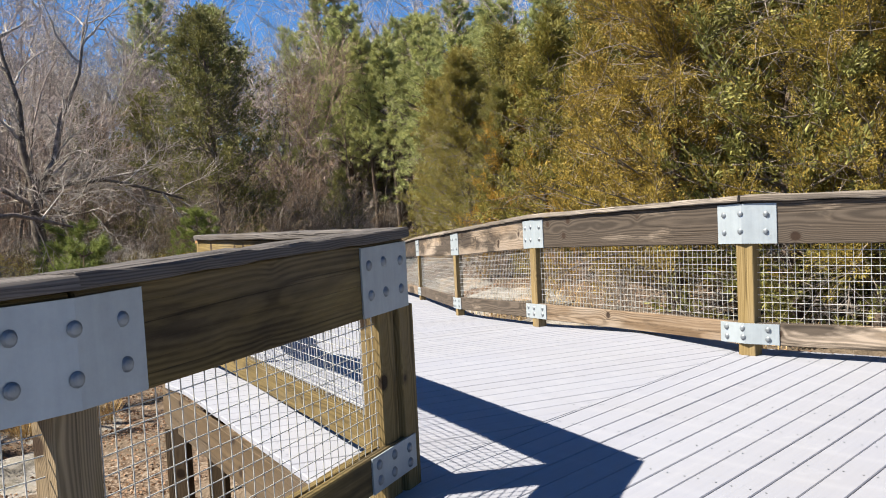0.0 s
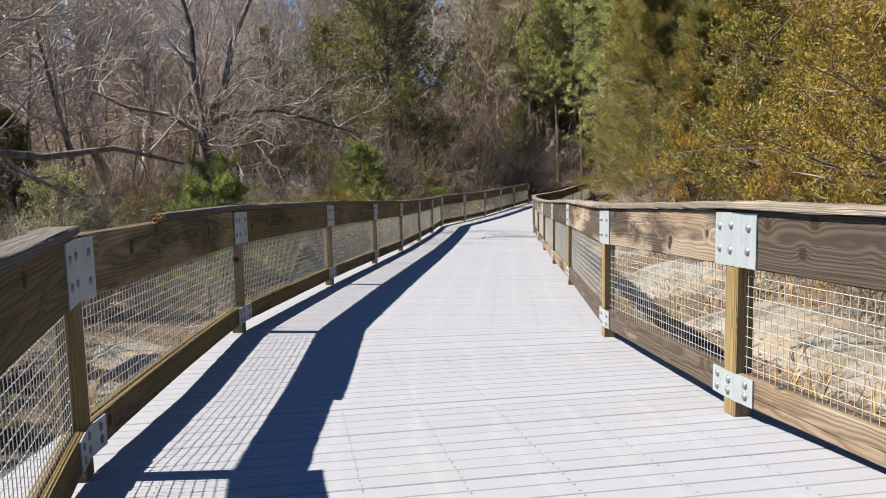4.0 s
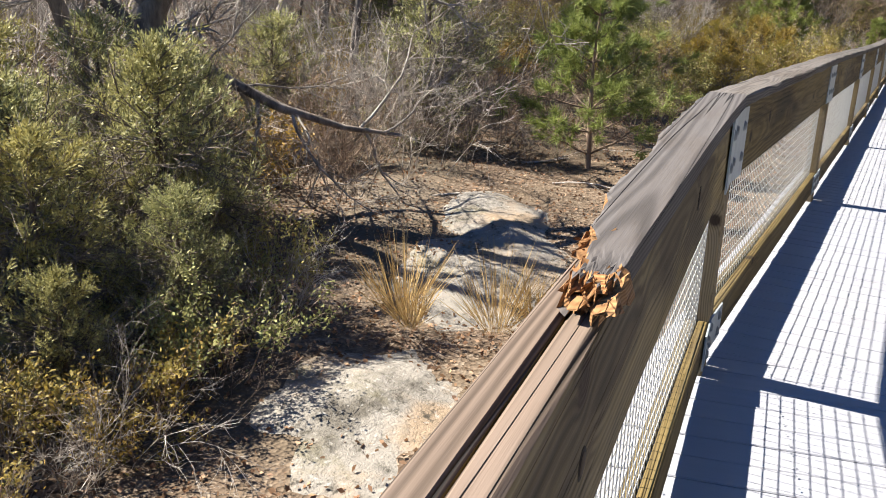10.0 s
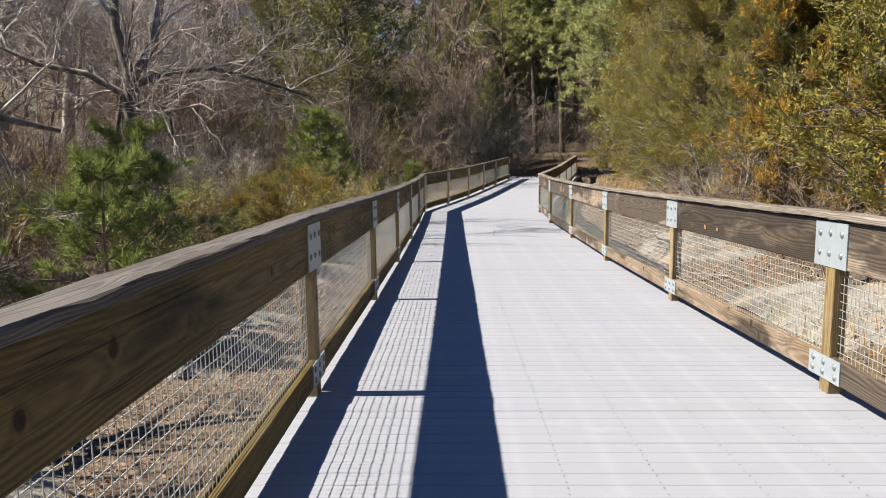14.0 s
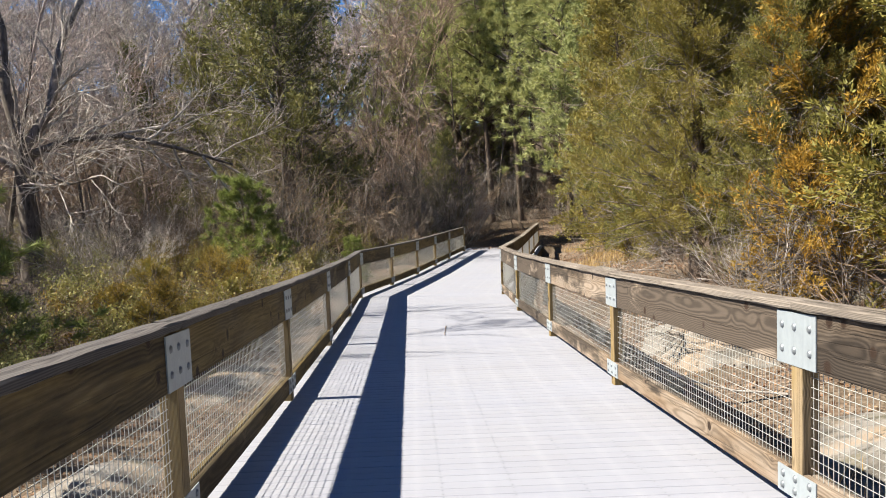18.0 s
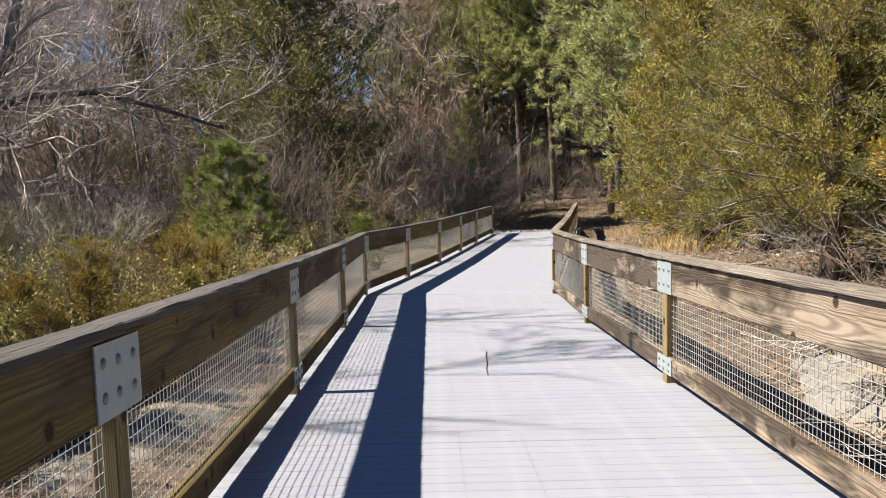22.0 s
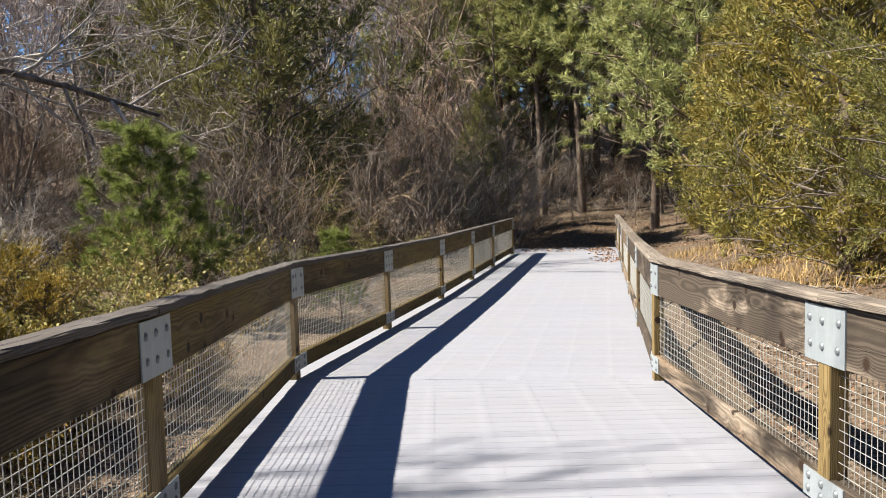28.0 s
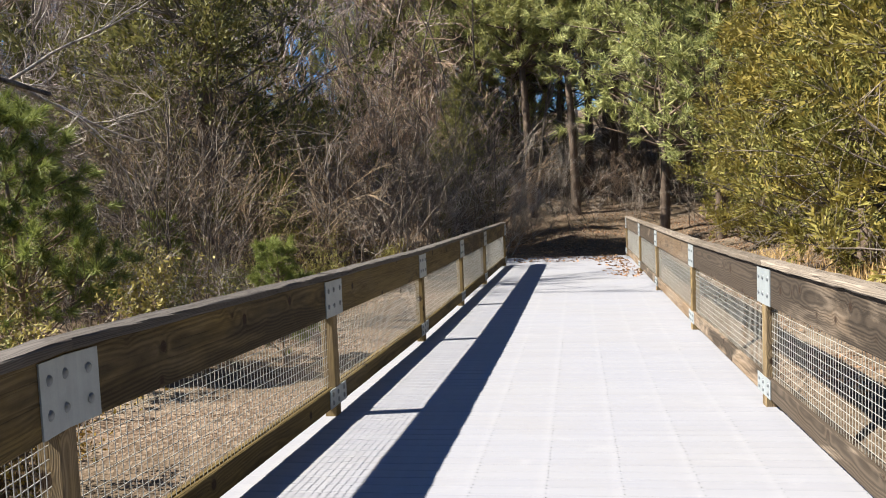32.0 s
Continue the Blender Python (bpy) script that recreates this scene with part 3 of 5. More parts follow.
def section(p, q, inner, group, cap=True, label="", bow=0.0, black=0.0, pale=1.0):
    """One bay of railing: doubled top boards with a cap, doubled bottom boards and wire mesh between them."""
    length, yaw = math.hypot(q[0] - p[0], q[1] - p[1]), math.atan2(q[1] - p[1], q[0] - p[0])
    zp, zq = deck_z(*p), deck_z(*q)
    slope = (zq - zp) / length
    thing = empty("railing_section", pose(p[0], p[1], zp, 0, 0, math.degrees(yaw)))
    tagged(thing, label or "weathered timber railing bay with capped double boards and wire mesh", "railing", group)
    side = -inner
    # west rails take the wood coloured for shade, east rails that for sun
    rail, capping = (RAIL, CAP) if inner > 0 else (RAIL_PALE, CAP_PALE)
    lean = (1.0 + min(0.0, slope), 1.0, 1.0, 1.0)
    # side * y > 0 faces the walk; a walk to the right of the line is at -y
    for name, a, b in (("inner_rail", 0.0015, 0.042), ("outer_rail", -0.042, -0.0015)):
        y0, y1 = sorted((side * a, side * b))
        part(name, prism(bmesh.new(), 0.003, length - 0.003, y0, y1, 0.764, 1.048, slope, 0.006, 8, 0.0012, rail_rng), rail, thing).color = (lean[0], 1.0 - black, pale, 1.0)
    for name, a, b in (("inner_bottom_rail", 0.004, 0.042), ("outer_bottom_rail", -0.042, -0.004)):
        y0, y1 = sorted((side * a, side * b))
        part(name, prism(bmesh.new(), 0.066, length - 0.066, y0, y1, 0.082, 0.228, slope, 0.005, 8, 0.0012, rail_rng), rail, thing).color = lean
    if not cap:
        # with the cap gone, the upper edges of the two boards have bleached
        for ob in thing.children:
            if ob.name.startswith(("inner_rail", "outer_rail")):
                ob.data.materials.append(EDGE)
                for f in ob.data.polygons:
                    f.material_index = 1 if f.normal.z > 0.6 else 0
    if cap:
        h = rail_rng.uniform(-0.004, 0.004)
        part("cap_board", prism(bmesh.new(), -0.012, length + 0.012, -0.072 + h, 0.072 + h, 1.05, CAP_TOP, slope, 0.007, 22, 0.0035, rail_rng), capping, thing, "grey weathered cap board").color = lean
    hung("mesh_panel", wires(length, slope, 0.2, 0.79), WIRE, thing, "pale galvanised wire mesh")
    if bow:
        for ob in thing.children:
            bowed(ob, length, bow)
    return thing


railing(LEFT, 1, "west railing posts")
railing(RIGHT, -1, "east railing posts")
BROKEN = 4
for i, (p, q) in enumerate(zip(LEFT, LEFT[1:])):
    bay = section(p, q, 1, "west railing bays", i != BROKEN, "timber railing bay whose cap board has broken off" if i == BROKEN else "", 0.024 if i == BROKEN else 0.0, pale=1.6 if i == BROKEN else 1.0)
    if i == BROKEN:
        broken_bay = bay
BLACKENED = {2: 0.5, 3: 0.15, 5: 0.85, 10: 0.75, 11: 0.7, 12: 0.4, 13: 0.5}
for i, (p, q) in enumerate(zip(RIGHT, RIGHT[1:])):
    bay = section(p, q, -1, "east railing bays", label="weathered timber railing bay blackened by damp, with wire mesh" if BLACKENED.get(i, 0) > 0.4 else "", black=BLACKENED.get(i, 0.0))
    if i == 5:
        stained_bay = bay


def knot_material(name, colour):
    n = Nodes(name)
    f = n.noise(n.scaled(n.co, 60, 60, 60), 1.0, 4.0, 0.6)
    return n.done(n.mix(f, tuple(v * 0.55 for v in colour), colour), 0.8, f, 0.002, 0.6, gloss=0.2)


KNOT_RING, KNOT_CORE, KNOT_PALE = knot_material("dark_knot_ring", (0.016, 0.010, 0.006)), knot_material("knot_core", (0.075, 0.052, 0.034)), knot_material("pale_knot", (0.30, 0.20, 0.085))


def knot(bay, x, y, z, wide, tall, tilt, core, ring, label):
    """A branch knot in a rail's face: an oval core inside a ring, standing a little proud."""
    k, v, f = 18, [], []
    face = 1 if y > 0 else -1
    for r, h in ((1.32, -0.001), (1.22, 0.0012), (0.92, 0.0008), (0.84, 0.0022), (0.4, 0.0028), (0.02, 0.003)):
        for i in range(k):
            a = 2 * math.pi * i / k
            m = r * (1 + 0.05 * math.sin(3 * a + x))
            v.append((m * wide / 2 * math.cos(a), face * h, m * tall / 2 * math.sin(a)))
    for j in range(5):
        f += [(j * k + i, j * k + (i + 1) % k, (j + 1) * k + (i + 1) % k, (j + 1) * k + i) for i in range(k)]
    me = from_arrays("knot", v, f)
    me.materials.append(ring)
    me.materials.append(core)
    me.polygons.foreach_set("material_index", np.array([0 if i < 3 * k else 1 for i in range(len(f))], np.int32))
    hung("knot", me, None, bay, label, pose(x, y, z, 0, tilt, 0))


for x, z, wide, tall, tilt in ((0.873, 0.943, 0.066, 0.058, 0), (1.394, 0.891, 0.036, 0.034, 12), (2.75, 0.93, 0.04, 0.05, 8)):
    f = x / 3.85
    knot(broken_bay, x, -0.0425 + 0.096 * f * (1 - f), z - 0.0617 * x, wide, tall, tilt, KNOT_CORE, KNOT_RING, "dark round knot")
for x, size in ((2.64, 0.055), (2.28, 0.045)):
    p, q = RIGHT[5], RIGHT[6]
    knot(stained_bay, x, 0.0425, 0.84 + (deck_z(*q) - deck_z(*p)) / math.hypot(q[0] - p[0], q[1] - p[1]) * x, size * 1.1, size, 0, KNOT_PALE, KNOT_RING, "pale resinous knot")


# ---- deck frame: rim beams, joists and legs ----
def beam(name, p, q, drop, tall, thick, material, label, kind=""):
    """A beam under the deck from p to q."""
    length, yaw = math.hypot(q[0] - p[0], q[1] - p[1]), math.degrees(math.atan2(q[1] - p[1], q[0] - p[0]))
    zp, zq = deck_z(*p), deck_z(*q)
    ob = part(name, prism(bmesh.new(), 0, length, -thick / 2, thick / 2, -drop - tall, -drop, (zq - zp) / length, 0.004, 2), material)
    ob.matrix_basis = pose(p[0], p[1], zp, 0, 0, yaw)
    return tagged(ob, label, "beam", "deck frame", kind)


# outer edges of the deck, a little beyond the railings; the west edge cuts the corner of the landing
EDGE_L = [(-6.3, -4.9), (-3.4, -0.6), (-1.25, 2.55), (-0.62, 3.78), (-2.06, 6.3), (-2.55, 7.9), (-2.86, 9.3), (-3.18, 10.98), (-6.62, 34.8), (-5.64, 56.6)]
EDGE_R = [(8.0, 2.0), (2.2, 6.2), (1.05, 8.65), (0.32, 11.25), (-2.95, 34.87), (-2.15, 56.7)]
for edge in (EDGE_L, EDGE_R):
    for p, q in zip(edge, edge[1:]):
        beam("rim_beam", p, q, 0.034, 0.25, 0.045, FRAME, "dark timber rim beam along the deck edge")
for line in (LEFT[4:], RIGHT[2:]):
    for x, y in line[:-2]:
        z, g = deck_z(x, y) - 0.3, ground_z(x, y)
        if z - g > 0.05:
            leg = part("deck_leg", prism(bmesh.new(), g - 0.15 - z, 0, -0.07, 0.07, -0.07, 0.07, 0, 0.006), FRAME)
            leg.matrix_basis = pose(x, y, z, 0, -90, 0)
            tagged(leg, "dark timber leg under the deck", "deck leg", "deck frame")
for x, y in ((-1.9, 6.0), (-1.0, 4.6), (-1.7, 1.9), (0.6, 3.2), (2.4, 4.6)):
    z, g = -0.29, ground_z(x, y)
    leg = part("deck_leg", prism(bmesh.new(), g - 0.15 - z, 0, -0.07, 0.07, -0.07, 0.07, 0, 0.006), FRAME)
    leg.matrix_basis = pose(x, y, z, 0, -90, 0)
    tagged(leg, "dark timber leg under the deck", "deck leg", "deck frame")

# ---- plants ----
class Growth:
    """Collects tapered limbs into one array mesh."""

    def __init__(self):
        self.v, self.f, self.n = [], [], 0

    def limb(self, pts, radii, sides):
        pts = np.asarray(pts, float)
        k = len(pts)
        tang = np.gradient(pts, axis=0)
        tang /= np.linalg.norm(tang, axis=1)[:, None] + 1e-9
        ref = np.array([0.31, 0.87, 0.38]) if abs(tang[0][2]) > 0.7 else np.array([0.1, 0.2, 1.0])
        a = np.cross(tang, ref)
        a /= np.linalg.norm(a, axis=1)[:, None] + 1e-9
        b = np.cross(tang, a)
        ang = np.arange(sides) * 2 * np.pi / sides
        r = np.asarray(radii, float)[:, None, None]
        ring = pts[:, None] + r * (np.cos(ang)[None, :, None] * a[:, None] + np.sin(ang)[None, :, None] * b[:, None])
        self.v.append(ring.reshape(-1, 3))
        i = (np.arange(k - 1)[:, None] * sides + np.arange(sides)[None, :]).ravel()
        j = (np.arange(k - 1)[:, None] * sides + (np.arange(sides)[None, :] + 1) % sides).ravel()
        self.f.append(np.stack([i, j, j + sides, i + sides], 1) + self.n)
        self.n += k * sides

    def twigs(self, p, w, length, r):
        """Many straight thin twigs at once, from p along w."""
        n = len(p)
        w = w / (np.linalg.norm(w, axis=1)[:, None] + 1e-9)
        a = np.cross(w, np.array([0.31, 0.47, 0.83]))
        a /= np.linalg.norm(a, axis=1)[:, None] + 1e-9
        b = np.cross(w, a)
        rows = []
        for at, rad in ((p, r), (p + w * length[:, None], r * 0.45)):
            for k in range(3):
                rows.append(at + rad * (math.cos(k * 2.0944) * a + math.sin(k * 2.0944) * b))
        self.v.append(np.stack(rows, 1).reshape(-1, 3))
        base = (np.arange(n) * 6)[:, None] + self.n
        self.f.append(np.concatenate([base + np.array([[i, (i + 1) % 3, 3 + (i + 1) % 3, 3 + i]]) for i in range(3)]))
        self.n += 6 * n

    def mesh(self, name):
        me = from_arrays(name, np.concatenate(self.v), np.concatenate(self.f))
        me.polygons.foreach_set("use_smooth", np.ones(len(me.polygons), bool))
        return me


def bent(rng, start, way, length, steps, wander, lift=0.0):
    """A wandering line from start."""
    p, w = np.array(start, float), np.array(way, float)
    w /= np.linalg.norm(w)
    out = [p.copy()]
    for _ in range(steps):
        w = w + rng.normal(0, wander, 3) + np.array([0, 0, lift])
        w /= np.linalg.norm(w)
        p = p + w * length / steps
        out.append(p.copy())
    return np.array(out)


def side_way(rng, way, spread):
    """A direction that leaves way by about spread (radians)."""
    r = rng.normal(0, 1, 3)
    r -= way * (r @ way)
    r /= np.linalg.norm(r) + 1e-9
    return way * math.cos(spread) + r * math.sin(spread)


def grow(g, rng, start, way, length, radius, level, kids, wander=0.12, lift=0.02, sides=5, spread=0.8, thin=0.004, first=None):
    """A limb with its side limbs, down to twigs."""
    steps = 7 if level > 1 else 4
    pts = bent(rng, start, way, length, steps, wander, lift)
    tip = max(thin, radius * 0.22)
    (first or g).limb(pts, np.linspace(radius, tip, steps + 1), max(3, sides))
    if level == 1:
        n = kids[1]
        f = rng.uniform(0.2, 1.0, n) * steps
        i = np.minimum(f.astype(int), steps - 1)
        u = (f - i)[:, None]
        w = pts[i + 1] - pts[i]
        w /= np.linalg.norm(w, axis=1)[:, None] + 1e-9
        w = w * 0.75 + rng.normal(0, 0.55 * spread, (n, 3)) + np.array([0, 0, lift])
        ln = length * rng.uniform(0.25, 0.62, n)
        p = pts[i] * (1 - u) + pts[i + 1] * u
        g.twigs(p, w, ln * 0.6, thin)
        w /= np.linalg.norm(w, axis=1)[:, None]
        p = p + w * ln[:, None] * 0.57
        g.twigs(p, w + rng.normal(0, 0.3, (n, 3)), ln * 0.6, thin * 0.75)
        return
    for _ in range(kids[level]):
        f = rng.uniform(0.25, 1.0) * steps
        i = min(int(f), steps - 1)
        p = pts[i] + (pts[i + 1] - pts[i]) * (f - i)
        w = (pts[i + 1] - pts[i]) / (np.linalg.norm(pts[i + 1] - pts[i]) + 1e-9)
        r = (radius + (tip - radius) * f / steps) * rng.uniform(0.4, 0.65)
        grow(g, rng, p, side_way(rng, w, spread * rng.uniform(0.6, 1.2)), length * rng.uniform(0.35, 0.62) * (1.15 - 0.5 * f / steps), max(thin, r), level - 1, kids, wander * 1.15, lift, sides - 1, spread, thin)


def blades(rng, at, way, size, wide, tilt=0.6, points=4):
    """Narrow pointed leaves (points=4) or needles (points=3) from arrays of places and directions."""
    n = len(at)
    way = way + rng.normal(0, tilt, (n, 3))
    way /= np.linalg.norm(way, axis=1)[:, None] + 1e-9
    side = np.cross(way, rng.normal(0, 1, (n, 3)))
    side /= np.linalg.norm(side, axis=1)[:, None] + 1e-9
    s = (size * rng.uniform(0.6, 1.35, n))[:, None]
    w = (wide * rng.uniform(0.7, 1.3, n))[:, None]
    if points == 3:
        return np.stack([at + side * w * 0.5, at + way * s, at - side * w * 0.5], 1).reshape(-1, 3), np.arange(3 * n).reshape(-1, 3)
    bulge = np.cross(side, way) * w * 0.45
    v = np.stack([at, at + way * s * 0.5 + side * w * 0.5 + bulge, at + way * s, at + way * s * 0.5 - side * w * 0.5 - bulge * 0.5], 1).reshape(-1, 3)
    return v, np.arange(4 * n).reshape(-1, 4)


def bare_tree(seed, height, radius, kids=(0, 5, 7, 11), lean=0.05, spread=0.75, fork=3, thin=0.005, bend=0.06):
    """A leafless broadleaf tree: a trunk that forks, limbs, branches, twigs."""
    rng = np.random.default_rng(seed)
    trunk, crown = Growth(), Growth()
    pts = bent(rng, (0, 0, -0.2), (rng.normal(0, lean), rng.normal(0, lean), 1), height * 0.75, 9, bend, 0.02)
    trunk.limb(pts, np.linspace(radius, radius * 0.3, 10) * np.r_[1.35, 1.08, np.ones(8)], 9)
    for k in range(fork):
        i = rng.integers(4, 9)
        w = side_way(rng, np.array([0, 0, 1.0]), 0.45)
        grow(crown, rng, pts[i], w, height * rng.uniform(0.35, 0.5), radius * 0.45, 3, kids, 0.1, 0.03, 6, spread, thin)
    for k in range(kids[3]):
        f = rng.uniform(2.2, 9.0)
        i = min(int(f), 8)
        p = pts[i] + (pts[i + 1] - pts[i]) * (f - i)
        w = side_way(rng, np.array([0, 0, 1.0]), rng.uniform(0.8, 1.35))
        grow(crown, rng, p, w, height * rng.uniform(0.2, 0.38), radius * rng.uniform(0.15, 0.33), 2, kids, 0.13, 0.03, 5, spread, thin)
    return trunk.mesh("trunk"), crown.mesh("branch_work")


def plumes(rng, base, axis, length, girth, per, size, wide):
    """Shingled blades round many tapering plumes, so that each plume reads as a lump with a lit and a shaded side."""
    n = len(base)
    axis = axis / (np.linalg.norm(axis, axis=1)[:, None] + 1e-9)
    a = np.cross(axis, rng.normal(0, 1, (n, 3)))
    a /= np.linalg.norm(a, axis=1)[:, None] + 1e-9
    b = np.cross(axis, a)
    rep = lambda v: np.repeat(v, per, 0)
    m = n * per
    u, phi = rng.uniform(0.0, 1.0, m), rng.uniform(0, 2 * np.pi, m)
    out = np.cos(phi)[:, None] * rep(a) + np.sin(phi)[:, None] * rep(b)
    r = rep(girth) * np.sqrt(np.minimum(1.0, u * 5.0)) * (1.0 - u) ** 0.6 * rng.uniform(0.55, 1.1, m)
    at = rep(base) + rep(axis) * (rep(length) * u)[:, None] + out * r[:, None]
    way = rep(axis) * 0.9 + out * 0.55 + rng.normal(0, 0.28, (m, 3))
    way /= np.linalg.norm(way, axis=1)[:, None]
    side = np.cross(way, out + rng.normal(0, 0.45, (m, 3)))
    side /= np.linalg.norm(side, axis=1)[:, None] + 1e-9
    s, w = (size * rng.uniform(0.6, 1.35, m))[:, None], (wide * rng.uniform(0.7, 1.3, m))[:, None]
    v = np.stack([at + side * w * 0.5, at + way * s, at - side * w * 0.5], 1).reshape(-1, 3)
    return from_arrays("crown", v, np.arange(3 * m).reshape(-1, 3))


def cedar(seed, height, reach, count, per, size, wide, bare=0.1, dead=26, limbs=110, plume=0.55, rise=0.5):
    """An evergreen cedar: trunk, limbs, dead inner twigs, and a ragged crown of plumes with gaps between them."""
    rng = np.random.default_rng(seed)
    wood_, twigs = Growth(), Growth()
    pts = bent(rng, (0, 0, -0.2), (rng.normal(0, 0.04), rng.normal(0, 0.04), 1), height + 0.1, 9, 0.03, 0.02)
    wood_.limb(pts, np.linspace(height * 0.022 + 0.03, 0.012, 10), 8)
    base, axis = [], []
    each = count // limbs
    for c in range(limbs):
        h = bare + (1 - bare) * ((c + rng.uniform(0, 1)) / limbs) ** 1.15
        f = h * 9
        i = min(int(f), 8)
        root = pts[i] + (pts[i + 1] - pts[i]) * (f - i)
        ang = c * 2.39996 + rng.uniform(-0.4, 0.4)
        wide_here = reach * (1.0 - 0.88 * h ** 1.5) * rng.uniform(0.55, 1.2) * (0.55 + 0.45 * min(1, h / 0.18))
        limb = bent(rng, root, np.array([math.cos(ang), math.sin(ang), rng.uniform(0.0, 0.6)]), wide_here, 5, 0.13, 0.05)
        twigs.limb(limb, np.linspace(0.008 + height * 0.0022, 0.005, 6), 4)
        f2 = rng.uniform(0.05, 1.0, each) ** 0.75 * 5
        f2[0] = 4.98
        k = np.minimum(f2.astype(int), 4)
        q = limb[k] + (limb[k + 1] - limb[k]) * (f2 - k)[:, None]
        d = limb[k + 1] - limb[k]
        d = d / (np.linalg.norm(d, axis=1)[:, None] + 1e-9)
        w = d * 0.7 + rng.normal(0, 0.55, (each, 3)) + np.array([0, 0, rise])
        base.append(q + rng.normal(0, 0.05 * plume, (each, 3)))
        axis.append(w)
    tip = 10
    base.append(pts[-1] - np.array([0, 0, 1.0]) * rng.uniform(0, 0.5, tip)[:, None])
    axis.append(rng.normal(0, 0.35, (tip, 3)) + np.array([0, 0, 1.0]))
    base, axis = np.concatenate(base), np.concatenate(axis)
    length = plume * rng.uniform(0.55, 1.35, len(base))
    twigs.twigs(base, axis, length * 0.8, 0.005)
    for _ in range(dead):
        f = rng.uniform(0.5, 6.5)
        i = int(f)
        d = side_way(rng, np.array([0, 0, 1.0]), rng.uniform(1.2, 1.9))
        grow(twigs, rng, pts[i] + (pts[i + 1] - pts[i]) * (f - i), d, reach * rng.uniform(0.4, 0.9), 0.012, 1, (0, 9), 0.34, 0.0, 4, 1.0, 0.005)
    return wood_.mesh("trunk"), twigs.mesh("dead_wood"), plumes(rng, base, axis, length, length * rng.uniform(0.27, 0.42, len(base)), per, size, wide)


def pine(seed, height, whorls, reach, needle, tuft, first=0.15, wide=0.006, boughs=5, shoots=6):
    """A pine: whorls of upswept boughs that end in tufts of long needles."""
    rng = np.random.default_rng(seed)
    wood_, arms = Growth(), Growth()
    pts = bent(rng, (0, 0, -0.2), (rng.normal(0, 0.03), rng.normal(0, 0.03), 1), height, 9, 0.02, 0.02)
    wood_.limb(pts, np.linspace(height * 0.012 + 0.02, 0.012, 10), 8)
    at, way = [], []

    def tufts(p, d, n):
        at.append(np.repeat(p[None], n, 0) + rng.normal(0, needle * 0.12, (n, 3)) - d * rng.uniform(0, needle * 0.9, n)[:, None])
        way.append(d + rng.normal(0, 0.75, (n, 3)))

    for k in range(whorls):
        h = first + (1 - first) * (k + 0.5) / whorls
        f = h * 9
        i = min(int(f), 8)
        base = pts[i] + (pts[i + 1] - pts[i]) * (f - i)
        for b in range(boughs):
            ang = 2 * math.pi * (b + rng.uniform(-0.3, 0.3)) / boughs + k * 0.9
            ln = reach * (1 - 0.72 * h ** 1.5) * rng.uniform(0.65, 1.15)
            bough = bent(rng, base, (math.cos(ang), math.sin(ang), 0.35), ln, 4, 0.1, 0.09)
            arms.limb(bough, np.linspace(0.008 + height * 0.003, 0.005, 5), 4)
            tufts(bough[-1], (bough[-1] - bough[-2]) / np.linalg.norm(bough[-1] - bough[-2]), tuft)
            for _ in range(shoots):
                j = rng.integers(1, 4)
                q = bough[j] + (bough[j + 1] - bough[j]) * rng.uniform(0, 1)
                d = (bough[j + 1] - bough[j]) / np.linalg.norm(bough[j + 1] - bough[j])
                s = bent(rng, q, side_way(rng, d, 0.8), ln * rng.uniform(0.2, 0.4), 2, 0.1, 0.1)
                arms.limb(s, (0.006, 0.005, 0.004), 3)
                tufts(s[-1], (s[-1] - s[-2]) / np.linalg.norm(s[-1] - s[-2]), tuft)
    tufts(pts[-1], np.array([0, 0, 1.0]), tuft * 2)
    v, f = blades(rng, np.concatenate(at), np.concatenate(way), needle, wide, 0.15, 3)
    return wood_.mesh("trunk"), arms.mesh("branch_work"), from_arrays("foliage", v, f)


def thicket(seed, spread, height, stems, kids=(0, 5, 6), thin=0.003, leaves=0, size=0.05, flare=0.5):
    """A twiggy shrub of many stems, with or without small leaves."""
    rng = np.random.default_rng(seed)
    g, h = Growth(), Growth()
    for _ in range(stems):
        a, r = rng.uniform(0, 2 * math.pi), spread * 0.5 * math.sqrt(rng.uniform(0, 1))
        w = (math.cos(a) * flare * rng.uniform(0.1, 1.4), math.sin(a) * flare * rng.uniform(0.1, 1.4), 1)
        grow(g, rng, (r * math.cos(a), r * math.sin(a), -0.1), w, height * rng.uniform(0.55, 1.1), rng.uniform(0.006, 0.016), 2, kids, 0.12, 0.0, 4, 0.65, thin, h)
    me = (h.mesh("stem_work"), g.mesh("twig_work"))
    if not leaves:
        return me, None
    tips = np.concatenate(g.v)
    tips = tips[tips[:, 2] > height * 0.12]
    at = tips[rng.integers(0, len(tips), leaves)] + rng.normal(0, size * 0.9, (leaves, 3))
    v, f = blades(rng, at, rng.normal(0, 1, (leaves, 3)) + (0, 0, 0.4), size, size * 0.38, 0.4)
    return me, from_arrays("foliage", v, f)


def plant(name, pieces, label, category, group, x, y, turn=0.0, scale=1.0, sink=0.05):
    """A plant on the ground from (part name, mesh, material) triples."""
    thing = empty(name, pose(x, y, ground_z(x, y) - sink, 0, 0, turn))
    thing.scale = (scale, scale, scale)
    tagged(thing, label, category, group)
    for pn, me, mat in pieces:
        if me is not None:
            ob = hung(pn, me, mat, thing)
            if pn not in ("trunk", "limb"):
                tagged(ob, kind="stuff")
    return thing


